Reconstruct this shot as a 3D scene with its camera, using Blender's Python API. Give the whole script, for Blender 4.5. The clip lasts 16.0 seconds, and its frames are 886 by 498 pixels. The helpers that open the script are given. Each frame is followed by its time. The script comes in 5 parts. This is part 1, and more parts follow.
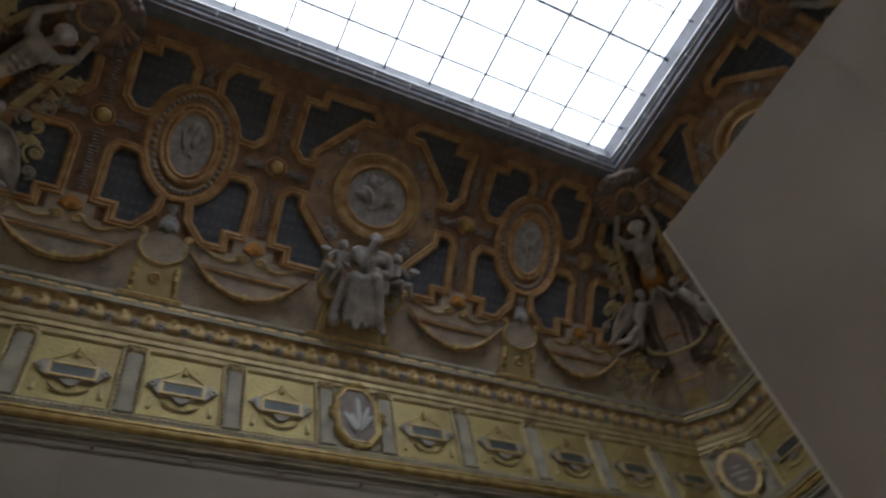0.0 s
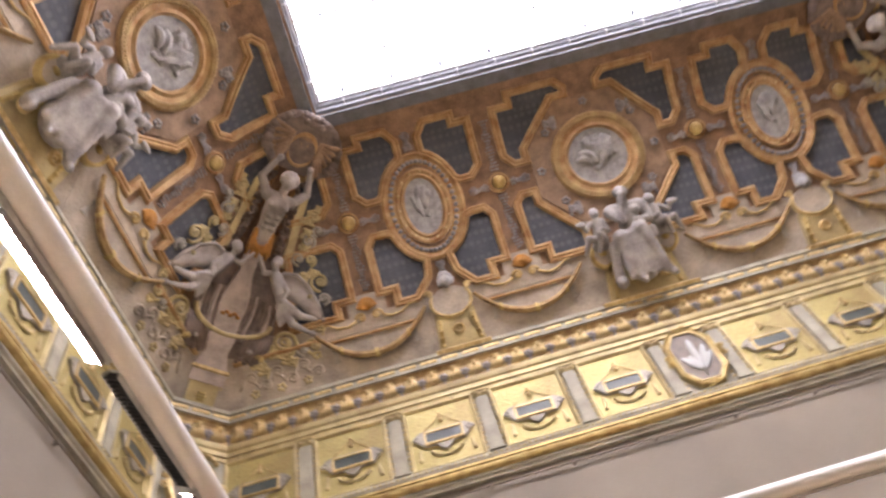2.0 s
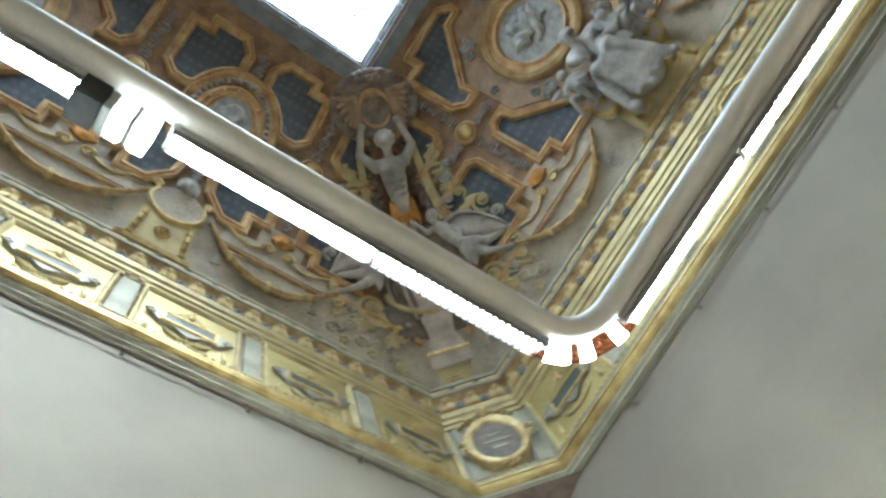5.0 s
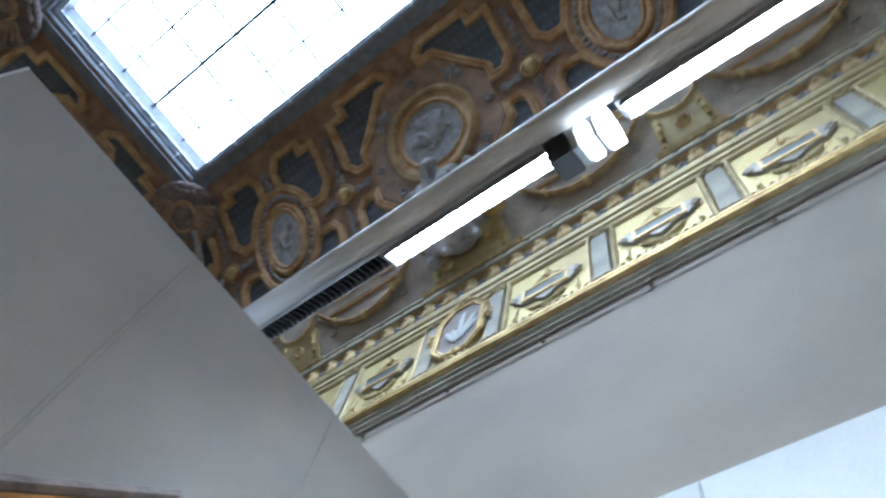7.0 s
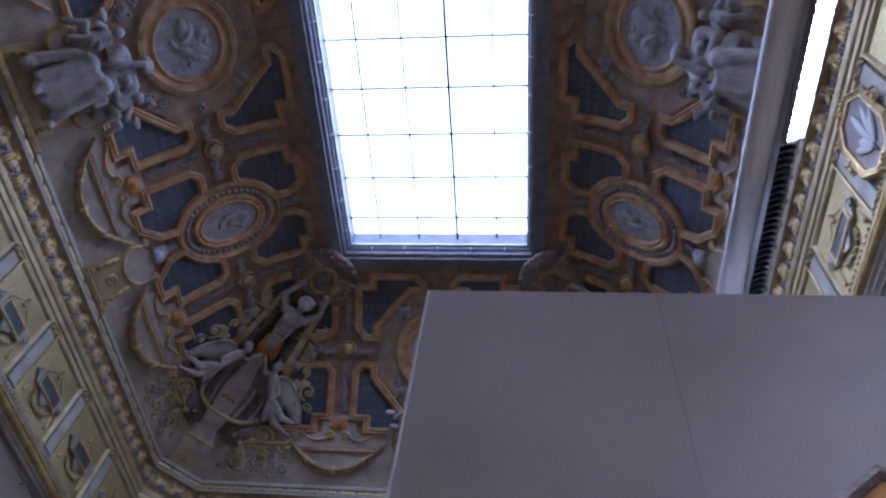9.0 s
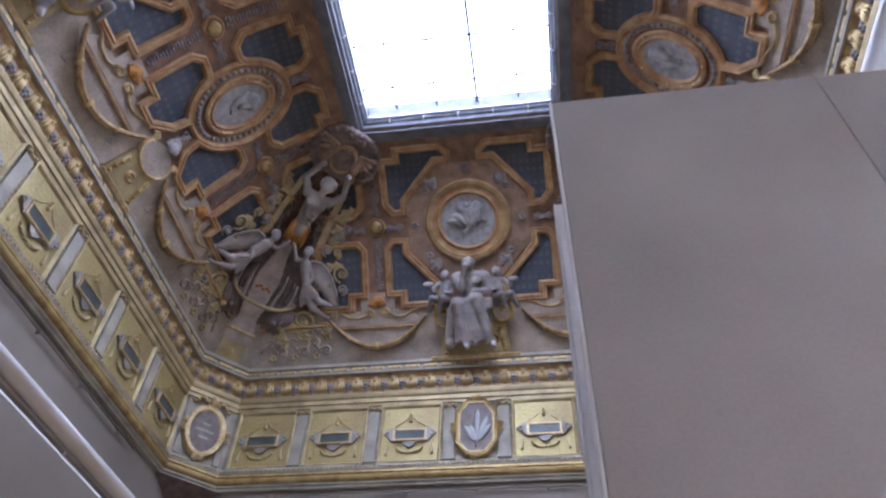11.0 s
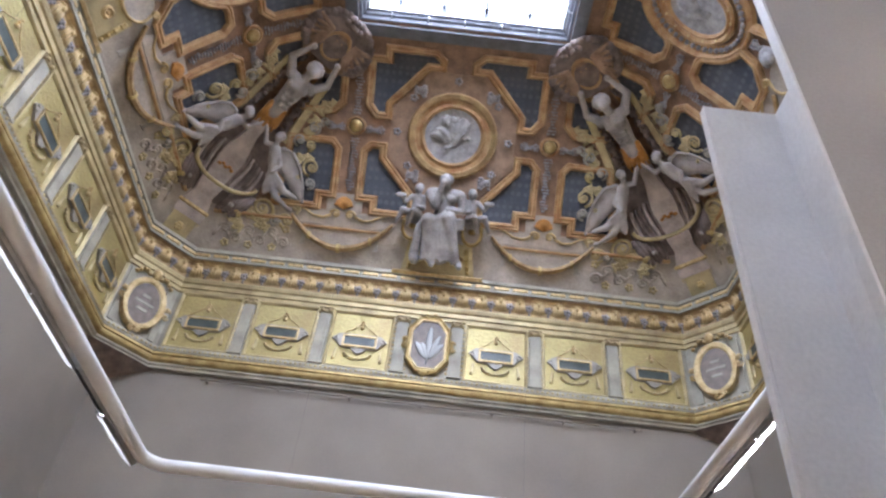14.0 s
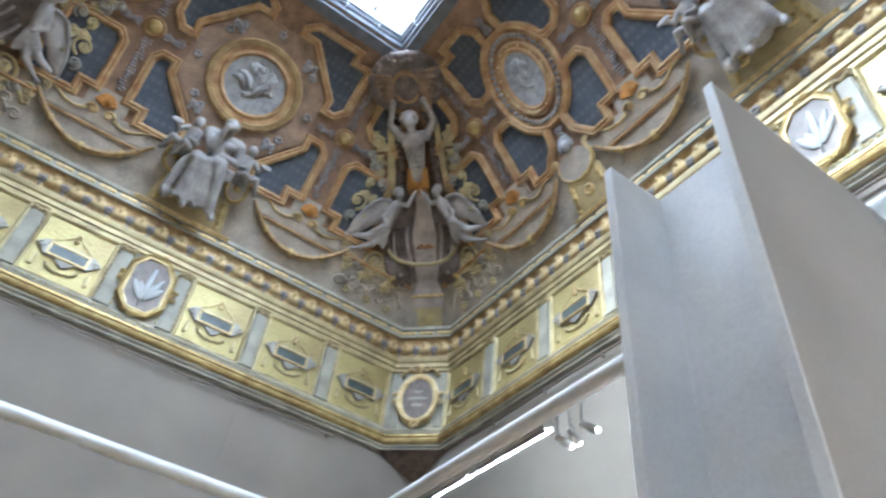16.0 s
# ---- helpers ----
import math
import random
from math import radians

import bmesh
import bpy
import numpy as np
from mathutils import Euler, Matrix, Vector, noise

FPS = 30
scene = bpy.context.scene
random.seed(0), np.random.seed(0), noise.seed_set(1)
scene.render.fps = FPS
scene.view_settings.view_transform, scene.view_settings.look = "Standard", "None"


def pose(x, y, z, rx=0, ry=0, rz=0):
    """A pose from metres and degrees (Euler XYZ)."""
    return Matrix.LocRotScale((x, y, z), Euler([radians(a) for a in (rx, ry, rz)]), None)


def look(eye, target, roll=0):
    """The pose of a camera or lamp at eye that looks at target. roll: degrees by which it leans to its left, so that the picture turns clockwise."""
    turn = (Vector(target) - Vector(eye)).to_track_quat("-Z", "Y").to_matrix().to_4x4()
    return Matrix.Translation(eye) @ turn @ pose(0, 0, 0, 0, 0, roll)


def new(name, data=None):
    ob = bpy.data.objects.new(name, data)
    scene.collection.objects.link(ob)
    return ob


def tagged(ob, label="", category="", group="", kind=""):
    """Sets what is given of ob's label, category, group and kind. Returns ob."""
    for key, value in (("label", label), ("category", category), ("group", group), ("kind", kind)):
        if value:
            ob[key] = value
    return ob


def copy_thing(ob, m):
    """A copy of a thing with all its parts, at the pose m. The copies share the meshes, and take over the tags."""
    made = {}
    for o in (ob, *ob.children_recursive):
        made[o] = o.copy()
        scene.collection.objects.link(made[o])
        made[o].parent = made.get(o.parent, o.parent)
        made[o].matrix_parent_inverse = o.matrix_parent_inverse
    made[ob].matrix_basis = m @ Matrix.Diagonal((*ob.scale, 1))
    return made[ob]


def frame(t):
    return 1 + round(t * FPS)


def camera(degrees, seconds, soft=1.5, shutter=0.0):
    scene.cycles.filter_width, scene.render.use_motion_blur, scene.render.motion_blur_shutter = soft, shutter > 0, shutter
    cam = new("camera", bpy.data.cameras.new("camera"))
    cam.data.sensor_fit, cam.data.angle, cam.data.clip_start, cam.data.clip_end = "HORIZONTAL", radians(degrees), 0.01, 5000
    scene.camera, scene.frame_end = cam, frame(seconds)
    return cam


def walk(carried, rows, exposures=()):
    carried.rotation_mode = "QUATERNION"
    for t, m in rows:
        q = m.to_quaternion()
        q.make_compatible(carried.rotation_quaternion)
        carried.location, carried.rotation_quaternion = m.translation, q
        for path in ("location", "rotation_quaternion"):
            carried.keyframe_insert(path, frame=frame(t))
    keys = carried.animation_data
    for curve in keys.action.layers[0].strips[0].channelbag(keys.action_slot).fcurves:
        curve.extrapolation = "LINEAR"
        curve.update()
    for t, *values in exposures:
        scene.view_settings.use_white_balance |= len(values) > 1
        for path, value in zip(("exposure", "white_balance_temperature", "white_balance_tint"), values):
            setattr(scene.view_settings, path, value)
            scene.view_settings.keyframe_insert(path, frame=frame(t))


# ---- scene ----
cam = camera(63.62, 16.0, soft=2.4, shutter=0.3)
walk(cam, [
    (0, pose(2.428, -3.213, 1.626, 141.84, 8.98, 64.27)),
    (0.5, pose(2.480, -3.293, 1.489, 140.67, 10.27, 78.54)),
    (1, pose(2.550, -3.370, 1.441, 141.95, 9.75, 82.64)),
    (1.5, pose(2.633, -3.367, 1.550, 144.11, 9.12, 87.03)),
    (2, pose(2.733, -3.348, 1.603, 145.80, 11.10, 101.12)),
    (2.5, pose(2.692, -3.318, 1.596, 149.97, 14.44, 124.20)),
    (3, pose(2.586, -3.260, 1.562, 155.00, 15.25, 145.95)),
    (3.2, pose(2.554, -3.224, 1.557, 156.49, 14.72, 153.11)),
    (5.3, pose(2.257, -2.932, 1.569, 165.27, 12.13, -108.59)),
    (5.5, pose(2.235, -2.928, 1.550, 165.24, 10.91, -98.64)),
    (6, pose(2.200, -2.922, 1.525, 164.63, 6.51, -80.56)),
    (6.5, pose(2.123, -2.918, 1.584, 162.19, -0.24, -67.79)),
    (7, pose(2.006, -2.980, 1.553, 155.21, -8.84, -53.39)),
    (7.5, pose(1.957, -3.041, 1.581, 148.90, -8.38, -38.86)),
    (8, pose(1.833, -2.992, 1.619, 148.09, -5.06, -24.59)),
    (8.5, pose(1.753, -2.937, 1.621, 147.53, -4.22, -9.02)),
    (9, pose(1.628, -2.890, 1.600, 146.54, -5.89, 3.50)),
    (9.5, pose(1.468, -2.808, 1.592, 145.43, -7.08, 4.32)),
    (10, pose(1.300, -2.734, 1.624, 142.30, -1.99, 5.60)),
    (10.2, pose(1.242, -2.696, 1.634, 141.24, -1.80, 7.70)),
    (12.3, pose(0.681, -2.247, 1.757, 132.59, -2.51, 6.92)),
    (12.5, pose(0.623, -2.227, 1.760, 133.09, -3.21, 5.94)),
    (13, pose(0.464, -2.228, 1.737, 133.50, -4.95, 4.34)),
    (13.5, pose(0.324, -2.200, 1.730, 133.02, -5.56, 1.15)),
    (14, pose(0.169, -2.118, 1.734, 131.96, -5.20, -3.91)),
    (14.5, pose(-0.011, -2.046, 1.749, 130.80, -4.78, -9.08)),
    (15, pose(-0.164, -1.948, 1.775, 130.12, -5.03, -15.05)),
    (15.5, pose(-0.283, -1.802, 1.793, 130.84, -6.41, -22.73)),
    (16, pose(-0.395, -1.688, 1.749, 134.64, -5.31, -34.94)),
], exposures=[
    (0.0, -0.4, 6300, 12), (0.3, 0.7, 6300, 12), (0.6, 1.9, 6400, 22), (1.5, 2.15, 7100, 32), (2.5, 2.05, 6200, 17), (3.2, 1.95, 5500, 6), (5.5, 1.5, 5500, -6),
    (6.5, 1.15, 5050, 0), (7.5, 0.7, 4850, 10), (8.0, 0.55, 4850, 15), (9.0, 0.25, 4700, 30), (10.0, 0.65, 4850, 28), (12.5, 1.85, 5600, 24), (14.5, 1.95, 5450, 15), (16.0, 2.0, 5150, 6)]
)

# ---- light ----
world = bpy.data.worlds.new("sky")
scene.world = world
world.use_nodes = True
sky = world.node_tree.nodes.new("ShaderNodeTexSky")
sky.sky_type = "NISHITA"
sky.sun_disc = False
sky.sun_elevation, sky.sun_rotation = radians(55), radians(270)
world.node_tree.links.new(sky.outputs[0], world.node_tree.nodes["Background"].inputs[0])
world.node_tree.nodes["Background"].inputs[1].default_value = 0.08

day = bpy.data.lights.new("daylight", "AREA")
day.shape, day.size, day.size_y = "RECTANGLE", 4.2, 9.4
day.energy, day.color = 385.0, (0.93, 0.97, 1.0)
new("daylight", day).matrix_world = pose(0, 0, 13.3)
# Hazy sun, high in the west
sun = bpy.data.lights.new("sun", "SUN")
sun.energy, sun.angle, sun.color = 1.5, radians(24), (1.0, 0.97, 0.92)
new("sun", sun).matrix_world = look((-3.0, 0.0, 20.0), (-0.2, -0.1, 16.0))
# The lit projectors on the eastern rail wash the wall beside them
wash = bpy.data.lights.new("projector_beam", "SPOT")
wash.energy, wash.color, wash.spot_size, wash.spot_blend, wash.shadow_soft_size = 420.0, (1.0, 0.96, 0.88), radians(62), 0.9, 0.04
new("projector_beam", wash).matrix_world = look((2.89, 1.62, 4.35), (4.7, 1.9, 3.6))

# ---- materials ----
A, B = 7.163, 4.713          # half length and half width of the room at the frieze
CH = 0.65                    # leg of the chamfered corners
DZ = 0.05                    # lift of the entablature above its nominal heights


def mat(name, base, rough=0.6, metal=0.0, var=0.25, scale=3.0, fine=40.0, bump=0.15, dark=None, spec=0.5):
    """A painted, plastered or gilded surface: stains at one scale, grain at another, and fine relief."""
    m = bpy.data.materials.new(name)
    m.use_nodes = True
    nt = m.node_tree
    b = nt.nodes["Principled BSDF"]
    co = nt.nodes.new("ShaderNodeTexCoord")
    n1, n2 = nt.nodes.new("ShaderNodeTexNoise"), nt.nodes.new("ShaderNodeTexNoise")
    n1.inputs["Scale"].default_value, n2.inputs["Scale"].default_value = scale, fine
    n1.inputs["Detail"].default_value, n2.inputs["Detail"].default_value = 4, 3
    for n in (n1, n2):
        nt.links.new(co.outputs["Object"], n.inputs["Vector"])
    low = dark or tuple(c * (1 - var) * 0.8 for c in base)
    ramp = nt.nodes.new("ShaderNodeValToRGB")
    ramp.color_ramp.elements[0].position, ramp.color_ramp.elements[1].position = 0.32, 0.68
    ramp.color_ramp.elements[0].color, ramp.color_ramp.elements[1].color = (*low, 1), (*base, 1)
    add = nt.nodes.new("ShaderNodeMath")
    add.operation = "MULTIPLY_ADD"
    nt.links.new(n2.outputs[0], add.inputs[0])
    add.inputs[1].default_value = 0.35
    half = nt.nodes.new("ShaderNodeMath")
    half.operation = "MULTIPLY_ADD"
    nt.links.new(n1.outputs[0], half.inputs[0])
    half.inputs[1].default_value, half.inputs[2].default_value = 0.8, -0.07
    nt.links.new(half.outputs[0], add.inputs[2])
    nt.links.new(add.outputs[0], ramp.inputs[0])
    nt.links.new(ramp.outputs[0], b.inputs["Base Color"])
    b.inputs["Metallic"].default_value = metal
    b.inputs["Specular IOR Level"].default_value = spec
    rr = nt.nodes.new("ShaderNodeMapRange")
    rr.inputs["To Min"].default_value, rr.inputs["To Max"].default_value = max(0.05, rough - 0.12), min(1, rough + 0.12)
    nt.links.new(n2.outputs[0], rr.inputs["Value"])
    nt.links.new(rr.outputs[0], b.inputs["Roughness"])
    bp = nt.nodes.new("ShaderNodeBump")
    bp.inputs["Strength"].default_value, bp.inputs["Distance"].default_value = bump, 0.02
    nt.links.new(n2.outputs[0], bp.inputs["Height"])
    nt.links.new(bp.outputs[0], b.inputs["Normal"])
    return m


def glow(name, colour, strength):
    m = bpy.data.materials.new(name)
    m.use_nodes = True
    b = m.node_tree.nodes["Principled BSDF"]
    b.inputs["Base Color"].default_value = (0.8, 0.8, 0.8, 1)
    b.inputs["Emission Color"].default_value = (*colour, 1)
    b.inputs["Emission Strength"].default_value = strength
    return m


def dotted(name, base, dot, size):
    """Painted coffer ground: dark with a diaper of pale rosettes."""
    m = mat(name, base, 0.8, 0, 0.35, 2.0, 30, 0.1)
    nt = m.node_tree
    b = nt.nodes["Principled BSDF"]
    src = b.inputs["Base Color"].links[0].from_socket
    co = nt.nodes.new("ShaderNodeTexCoord")
    v = nt.nodes.new("ShaderNodeTexVoronoi")
    v.inputs["Scale"].default_value, v.inputs["Randomness"].default_value = size, 0.12
    nt.links.new(co.outputs["Object"], v.inputs["Vector"])
    r = nt.nodes.new("ShaderNodeMapRange")
    r.inputs["From Min"].default_value, r.inputs["From Max"].default_value = 0.46, 0.28
    nt.links.new(v.outputs["Distance"], r.inputs["Value"])
    mul = nt.nodes.new("ShaderNodeMath")
    mul.operation = "MULTIPLY"
    mul.inputs[1].default_value = 0.30
    nt.links.new(r.outputs[0], mul.inputs[0])
    mix = nt.nodes.new("ShaderNodeMix")
    mix.data_type = "RGBA"
    nt.links.new(mul.outputs[0], mix.inputs["Factor"])
    nt.links.new(src, mix.inputs["A"])
    mix.inputs["B"].default_value = (*dot, 1)
    nt.links.new(mix.outputs["Result"], b.inputs["Base Color"])
    return m


M_WALL = mat("wall_paint", (0.285, 0.248, 0.202), 0.85, 0, 0.09, 0.7, 60, 0.06)
M_LINING = mat("white_lining", (0.50, 0.51, 0.495), 0.7, 0, 0.04, 1.0, 60, 0.04)
M_PARTITION = mat("partition_paint", (0.45, 0.42, 0.395), 0.75, 0, 0.05, 1.2, 90, 0.05)
M_EDGE = mat("white_edge", (0.84, 0.835, 0.83), 0.5, 0, 0.04, 2, 60, 0.03)
M_GOLD = mat("gilding", (0.64, 0.51, 0.22), 0.4, 0.6, 0.45, 6, 55, 0.35, (0.36, 0.24, 0.09))
M_BRIGHT = mat("bright_gilding", (0.76, 0.62, 0.33), 0.36, 0.6, 0.35, 8, 60, 0.35, (0.42, 0.28, 0.11))
M_PALE = mat("pale_gilding", (0.61, 0.52, 0.27), 0.48, 0.4, 0.35, 4, 50, 0.3, (0.37, 0.29, 0.16))
M_PANEL = mat("gold_panel", (0.60, 0.53, 0.22), 0.45, 0.45, 0.75, 0.8, 26, 0.6, (0.37, 0.285, 0.125))
M_GREY = mat("olive_grey_paint", (0.45, 0.425, 0.335), 0.7, 0, 0.25, 4, 40, 0.15)
M_LILAC = mat("lilac_grey_stucco", (0.40, 0.375, 0.37), 0.7, 0, 0.4, 14, 60, 0.6)
M_RIB = mat("ochre_rib", (0.35, 0.215, 0.13), 0.75, 0, 0.45, 5, 30, 0.4)
M_BAND = mat("painted_band", (0.52, 0.45, 0.365), 0.75, 0, 0.35, 3, 28, 0.4)
M_FRAME = mat("ochre_gold_frame", (0.55, 0.385, 0.19), 0.48, 0.35, 0.45, 6, 50, 0.35, (0.33, 0.16, 0.06))
M_BLUE = dotted("blue_coffer_ground", (0.10, 0.11, 0.135), (0.185, 0.20, 0.215), 9.0)
M_WREATH = mat("dull_wreath_gilding", (0.55, 0.41, 0.19), 0.5, 0.4, 0.4, 6, 50, 0.3, (0.34, 0.21, 0.09))
M_SWAG = mat("brown_gilt_swag", (0.57, 0.42, 0.20), 0.5, 0.45, 0.5, 9, 50, 0.3, (0.26, 0.16, 0.08))
M_MOUNT = mat("grey_gilt_mount", (0.45, 0.42, 0.36), 0.55, 0.15, 0.3, 8, 50, 0.3)
M_BELL = mat("rose_stucco", (0.58, 0.49, 0.43), 0.65, 0, 0.3, 5, 40, 0.3)
M_TABLET = mat("brown_grey_tablet", (0.25, 0.205, 0.17), 0.55, 0, 0.3, 8, 50, 0.2)
M_RELIEF = mat("grey_relief_plaster", (0.44, 0.43, 0.425), 0.75, 0, 0.35, 9, 40, 0.5)
M_WING = mat("beige_wing_plaster", (0.47, 0.41, 0.36), 0.65, 0, 0.35, 4, 40, 0.25)
M_STATUE = mat("grey_statue_plaster", (0.45, 0.42, 0.40), 0.65, 0, 0.45, 5, 45, 0.3)
M_FIGURE = mat("stone_figure_plaster", (0.49, 0.45, 0.42), 0.65, 0, 0.35, 4, 45, 0.3)
M_BROWN = mat("bronzed_stucco", (0.25, 0.19, 0.16), 0.6, 0, 0.45, 8, 45, 0.4)
M_TERRA = mat("terracotta_stucco", (0.39, 0.26, 0.165), 0.7, 0, 0.4, 6, 40, 0.35)
M_ORANGE = mat("orange_gilt", (0.62, 0.30, 0.07), 0.45, 0.4, 0.35, 8, 40, 0.4)
M_SLAB = mat("dark_slate", (0.095, 0.115, 0.105), 0.35, 0, 0.3, 8, 50, 0.1)
M_CURB = mat("dark_painted_curb", (0.20, 0.21, 0.24), 0.5, 0, 0.3, 6, 40, 0.15)
M_IRON = mat("iron_bar", (0.05, 0.06, 0.07), 0.5, 0.3, 0.2, 8, 40, 0.1)
M_TUBE = mat("white_tube_enamel", (0.72, 0.71, 0.69), 0.4, 0, 0.05, 2, 80, 0.03)
M_METAL = mat("aluminium_housing", (0.55, 0.56, 0.57), 0.35, 0.8, 0.15, 6, 60, 0.05)
M_BLACK = mat("black_louvre", (0.03, 0.035, 0.04), 0.45, 0.2, 0.2, 8, 60, 0.05)
M_COPPER = mat("copper_sleeve", (0.55, 0.22, 0.12), 0.25, 0.9, 0.3, 20, 90, 0.2)
M_FLOOR = mat("oak_floor", (0.42, 0.29, 0.17), 0.5, 0, 0.3, 2.5, 30, 0.2)
M_LAMP = glow("lamp_diffuser", (1.0, 0.97, 0.88), 150.0)
M_DIM = glow("dimmed_lamp_diffuser", (1.0, 0.97, 0.88), 8.0)
M_LAMELLA = mat("grey_lamella", (0.22, 0.22, 0.22), 0.5, 0.0, 0.1, 8, 60, 0.05)
M_FIN = mat("dark_anodised_fins", (0.10, 0.10, 0.105), 0.4, 0.6, 0.2, 8, 60, 0.05)
M_SPOT = glow("spot_lens", (1.0, 0.95, 0.84), 6.0)
M_SIGN = glow("green_sign", (0.08, 0.75, 0.35), 0.7)
M_PIC = mat("dark_canvas", (0.10, 0.07, 0.05), 0.5, 0, 0.4, 5, 30, 0.2)
M_GLASS = bpy.data.materials.new("clear_glazing")
M_GLASS.use_nodes = True
_b = M_GLASS.node_tree.nodes["Principled BSDF"]
_b.inputs["Base Color"].default_value = (0.95, 0.97, 1, 1)
_b.inputs["Transmission Weight"].default_value = 1.0
_b.inputs["Roughness"].default_value = 0.02
_b.inputs["IOR"].default_value = 1.05

# ---- building helpers ----
E_ = Vector


def part(name, bm, material, parent=None, label="", smooth=False):
    """Link a bmesh as one mesh object under its thing."""
    bmesh.ops.recalc_face_normals(bm, faces=bm.faces)
    me = bpy.data.meshes.new(name)
    bm.to_mesh(me)
    bm.free()
    me.materials.append(material)
    if smooth:
        me.shade_smooth()
    ob = new(name, me)
    ob.parent = parent
    if label:
        ob["label"] = label
    return ob


def piece(name, ob, parent, m=None):
    """Another object on the same mesh."""
    o = new(name, ob.data)
    o.parent = parent
    if m is not None:
        o.matrix_basis = m
    return o


def thing(name, label, category, group="", kind=""):
    return tagged(new(name), label, category, group, kind)


def place(proto, ms):
    proto.matrix_basis = ms[0]
    return [proto] + [copy_thing(proto, m) for m in ms[1:]]


def box(bm, x0, x1, y0, y1, z0, z1, bevel=0.0):
    vs = [bm.verts.new(p) for p in ((x0, y0, z0), (x1, y0, z0), (x1, y1, z0), (x0, y1, z0), (x0, y0, z1), (x1, y0, z1), (x1, y1, z1), (x0, y1, z1))]
    fs = [bm.faces.new([vs[i] for i in f]) for f in ((3, 2, 1, 0), (4, 5, 6, 7), (0, 1, 5, 4), (1, 2, 6, 5), (2, 3, 7, 6), (3, 0, 4, 7))]
    if bevel:
        es = list({e for f in fs for e in f.edges})
        bmesh.ops.bevel(bm, geom=es, offset=bevel, segments=2, affect="EDGES", profile=0.6)


SIDES = {
    "north": Matrix.Translation((0, A, 0)),
    "south": Matrix.Translation((0, -A, 0)) @ Matrix.Rotation(math.pi, 4, "Z"),
    "east": Matrix.Translation((B, 0, 0)) @ Matrix.Rotation(-math.pi / 2, 4, "Z"),
    "west": Matrix.Translation((-B, 0, 0)) @ Matrix.Rotation(math.pi / 2, 4, "Z"),
}
HALF = {"north": B, "south": B, "east": A, "west": A}
CORNERS = [
    Matrix.Translation((B, A, 0)) @ Matrix.Rotation(radians(-45), 4, "Z"),
    Matrix.Translation((-B, A, 0)) @ Matrix.Rotation(radians(45), 4, "Z"),
    Matrix.Translation((-B, -A, 0)) @ Matrix.Rotation(radians(135), 4, "Z"),
    Matrix.Translation((B, -A, 0)) @ Matrix.Rotation(radians(-135), 4, "Z"),
]


def at(side, u=0.0):
    return SIDES[side] @ Matrix.Translation((u, 0, 0))


# The cove's section: distance from the frieze plane and height, by a cubic curve
_c = [(0.0, 9.35), (0.25, 9.70), (1.50, 12.05), (3.0, 12.12)]
_pts = []
for _i in range(241):
    _t = _i / 240
    _w = ((1 - _t) ** 3, 3 * (1 - _t) ** 2 * _t, 3 * (1 - _t) * _t * _t, _t ** 3)
    _pts.append((sum(w * p[0] for w, p in zip(_w, _c)), sum(w * p[1] for w, p in zip(_w, _c))))
_arc = [0.0]
for _i in range(240):
    _arc.append(_arc[-1] + math.hypot(_pts[_i + 1][0] - _pts[_i][0], _pts[_i + 1][1] - _pts[_i][1]))
ARC = 4.364                  # nominal arc length; places on the cove are given in these units


def section(s):
    """Distance, height and tangent of the cove at the arc length s."""
    s = min(max(s, 0.0), ARC - 1e-4) * _arc[-1] / ARC
    lo, hi = 0, 240
    while hi - lo > 1:
        mid = (lo + hi) // 2
        lo, hi = (mid, hi) if _arc[mid] <= s else (lo, mid)
    f = (s - _arc[lo]) / (_arc[lo + 1] - _arc[lo])
    (d0, z0), (d1, z1) = _pts[lo], _pts[lo + 1]
    n = math.hypot(d1 - d0, z1 - z0)
    return d0 + f * (d1 - d0), z0 + f * (z1 - z0), (d1 - d0) / n, (z1 - z0) / n


def cv(u, s, h=0.0):
    """A point on a side's cove, h above its surface."""
    d, z, td, tz = section(s)
    return E_((u, -(d + h * tz), z - h * td))


def cn(w, s, h=0.0):
    """A point on a corner of the cove, w beside the ridge."""
    d, z, td, tz = section(s)
    tr = td * math.sqrt(2)
    n = math.hypot(tr, tz)
    k = h + abs(w) * tz / n
    return E_((w, -(d * math.sqrt(2) + k * tz / n), z - k * tr / n))


def fw(u, z, h=0.0):
    """A point before the flat frieze wall."""
    return E_((u, -h, z + DZ))


def fc(u, z, h=0.0):
    """A point before the chamfered corner."""
    return E_((u, -(CH / math.sqrt(2) + h), z + DZ))


def finely(path, closed, step):
    out = []
    n = len(path)
    for i in range(n if closed else n - 1):
        a, b = path[i], path[(i + 1) % n]
        k = max(1, int(math.hypot(b[0] - a[0], b[1] - a[1]) / step))
        out += [(a[0] + (b[0] - a[0]) * j / k, a[1] + (b[1] - a[1]) * j / k) for j in range(k)]
    return out if closed else out + [path[-1]]


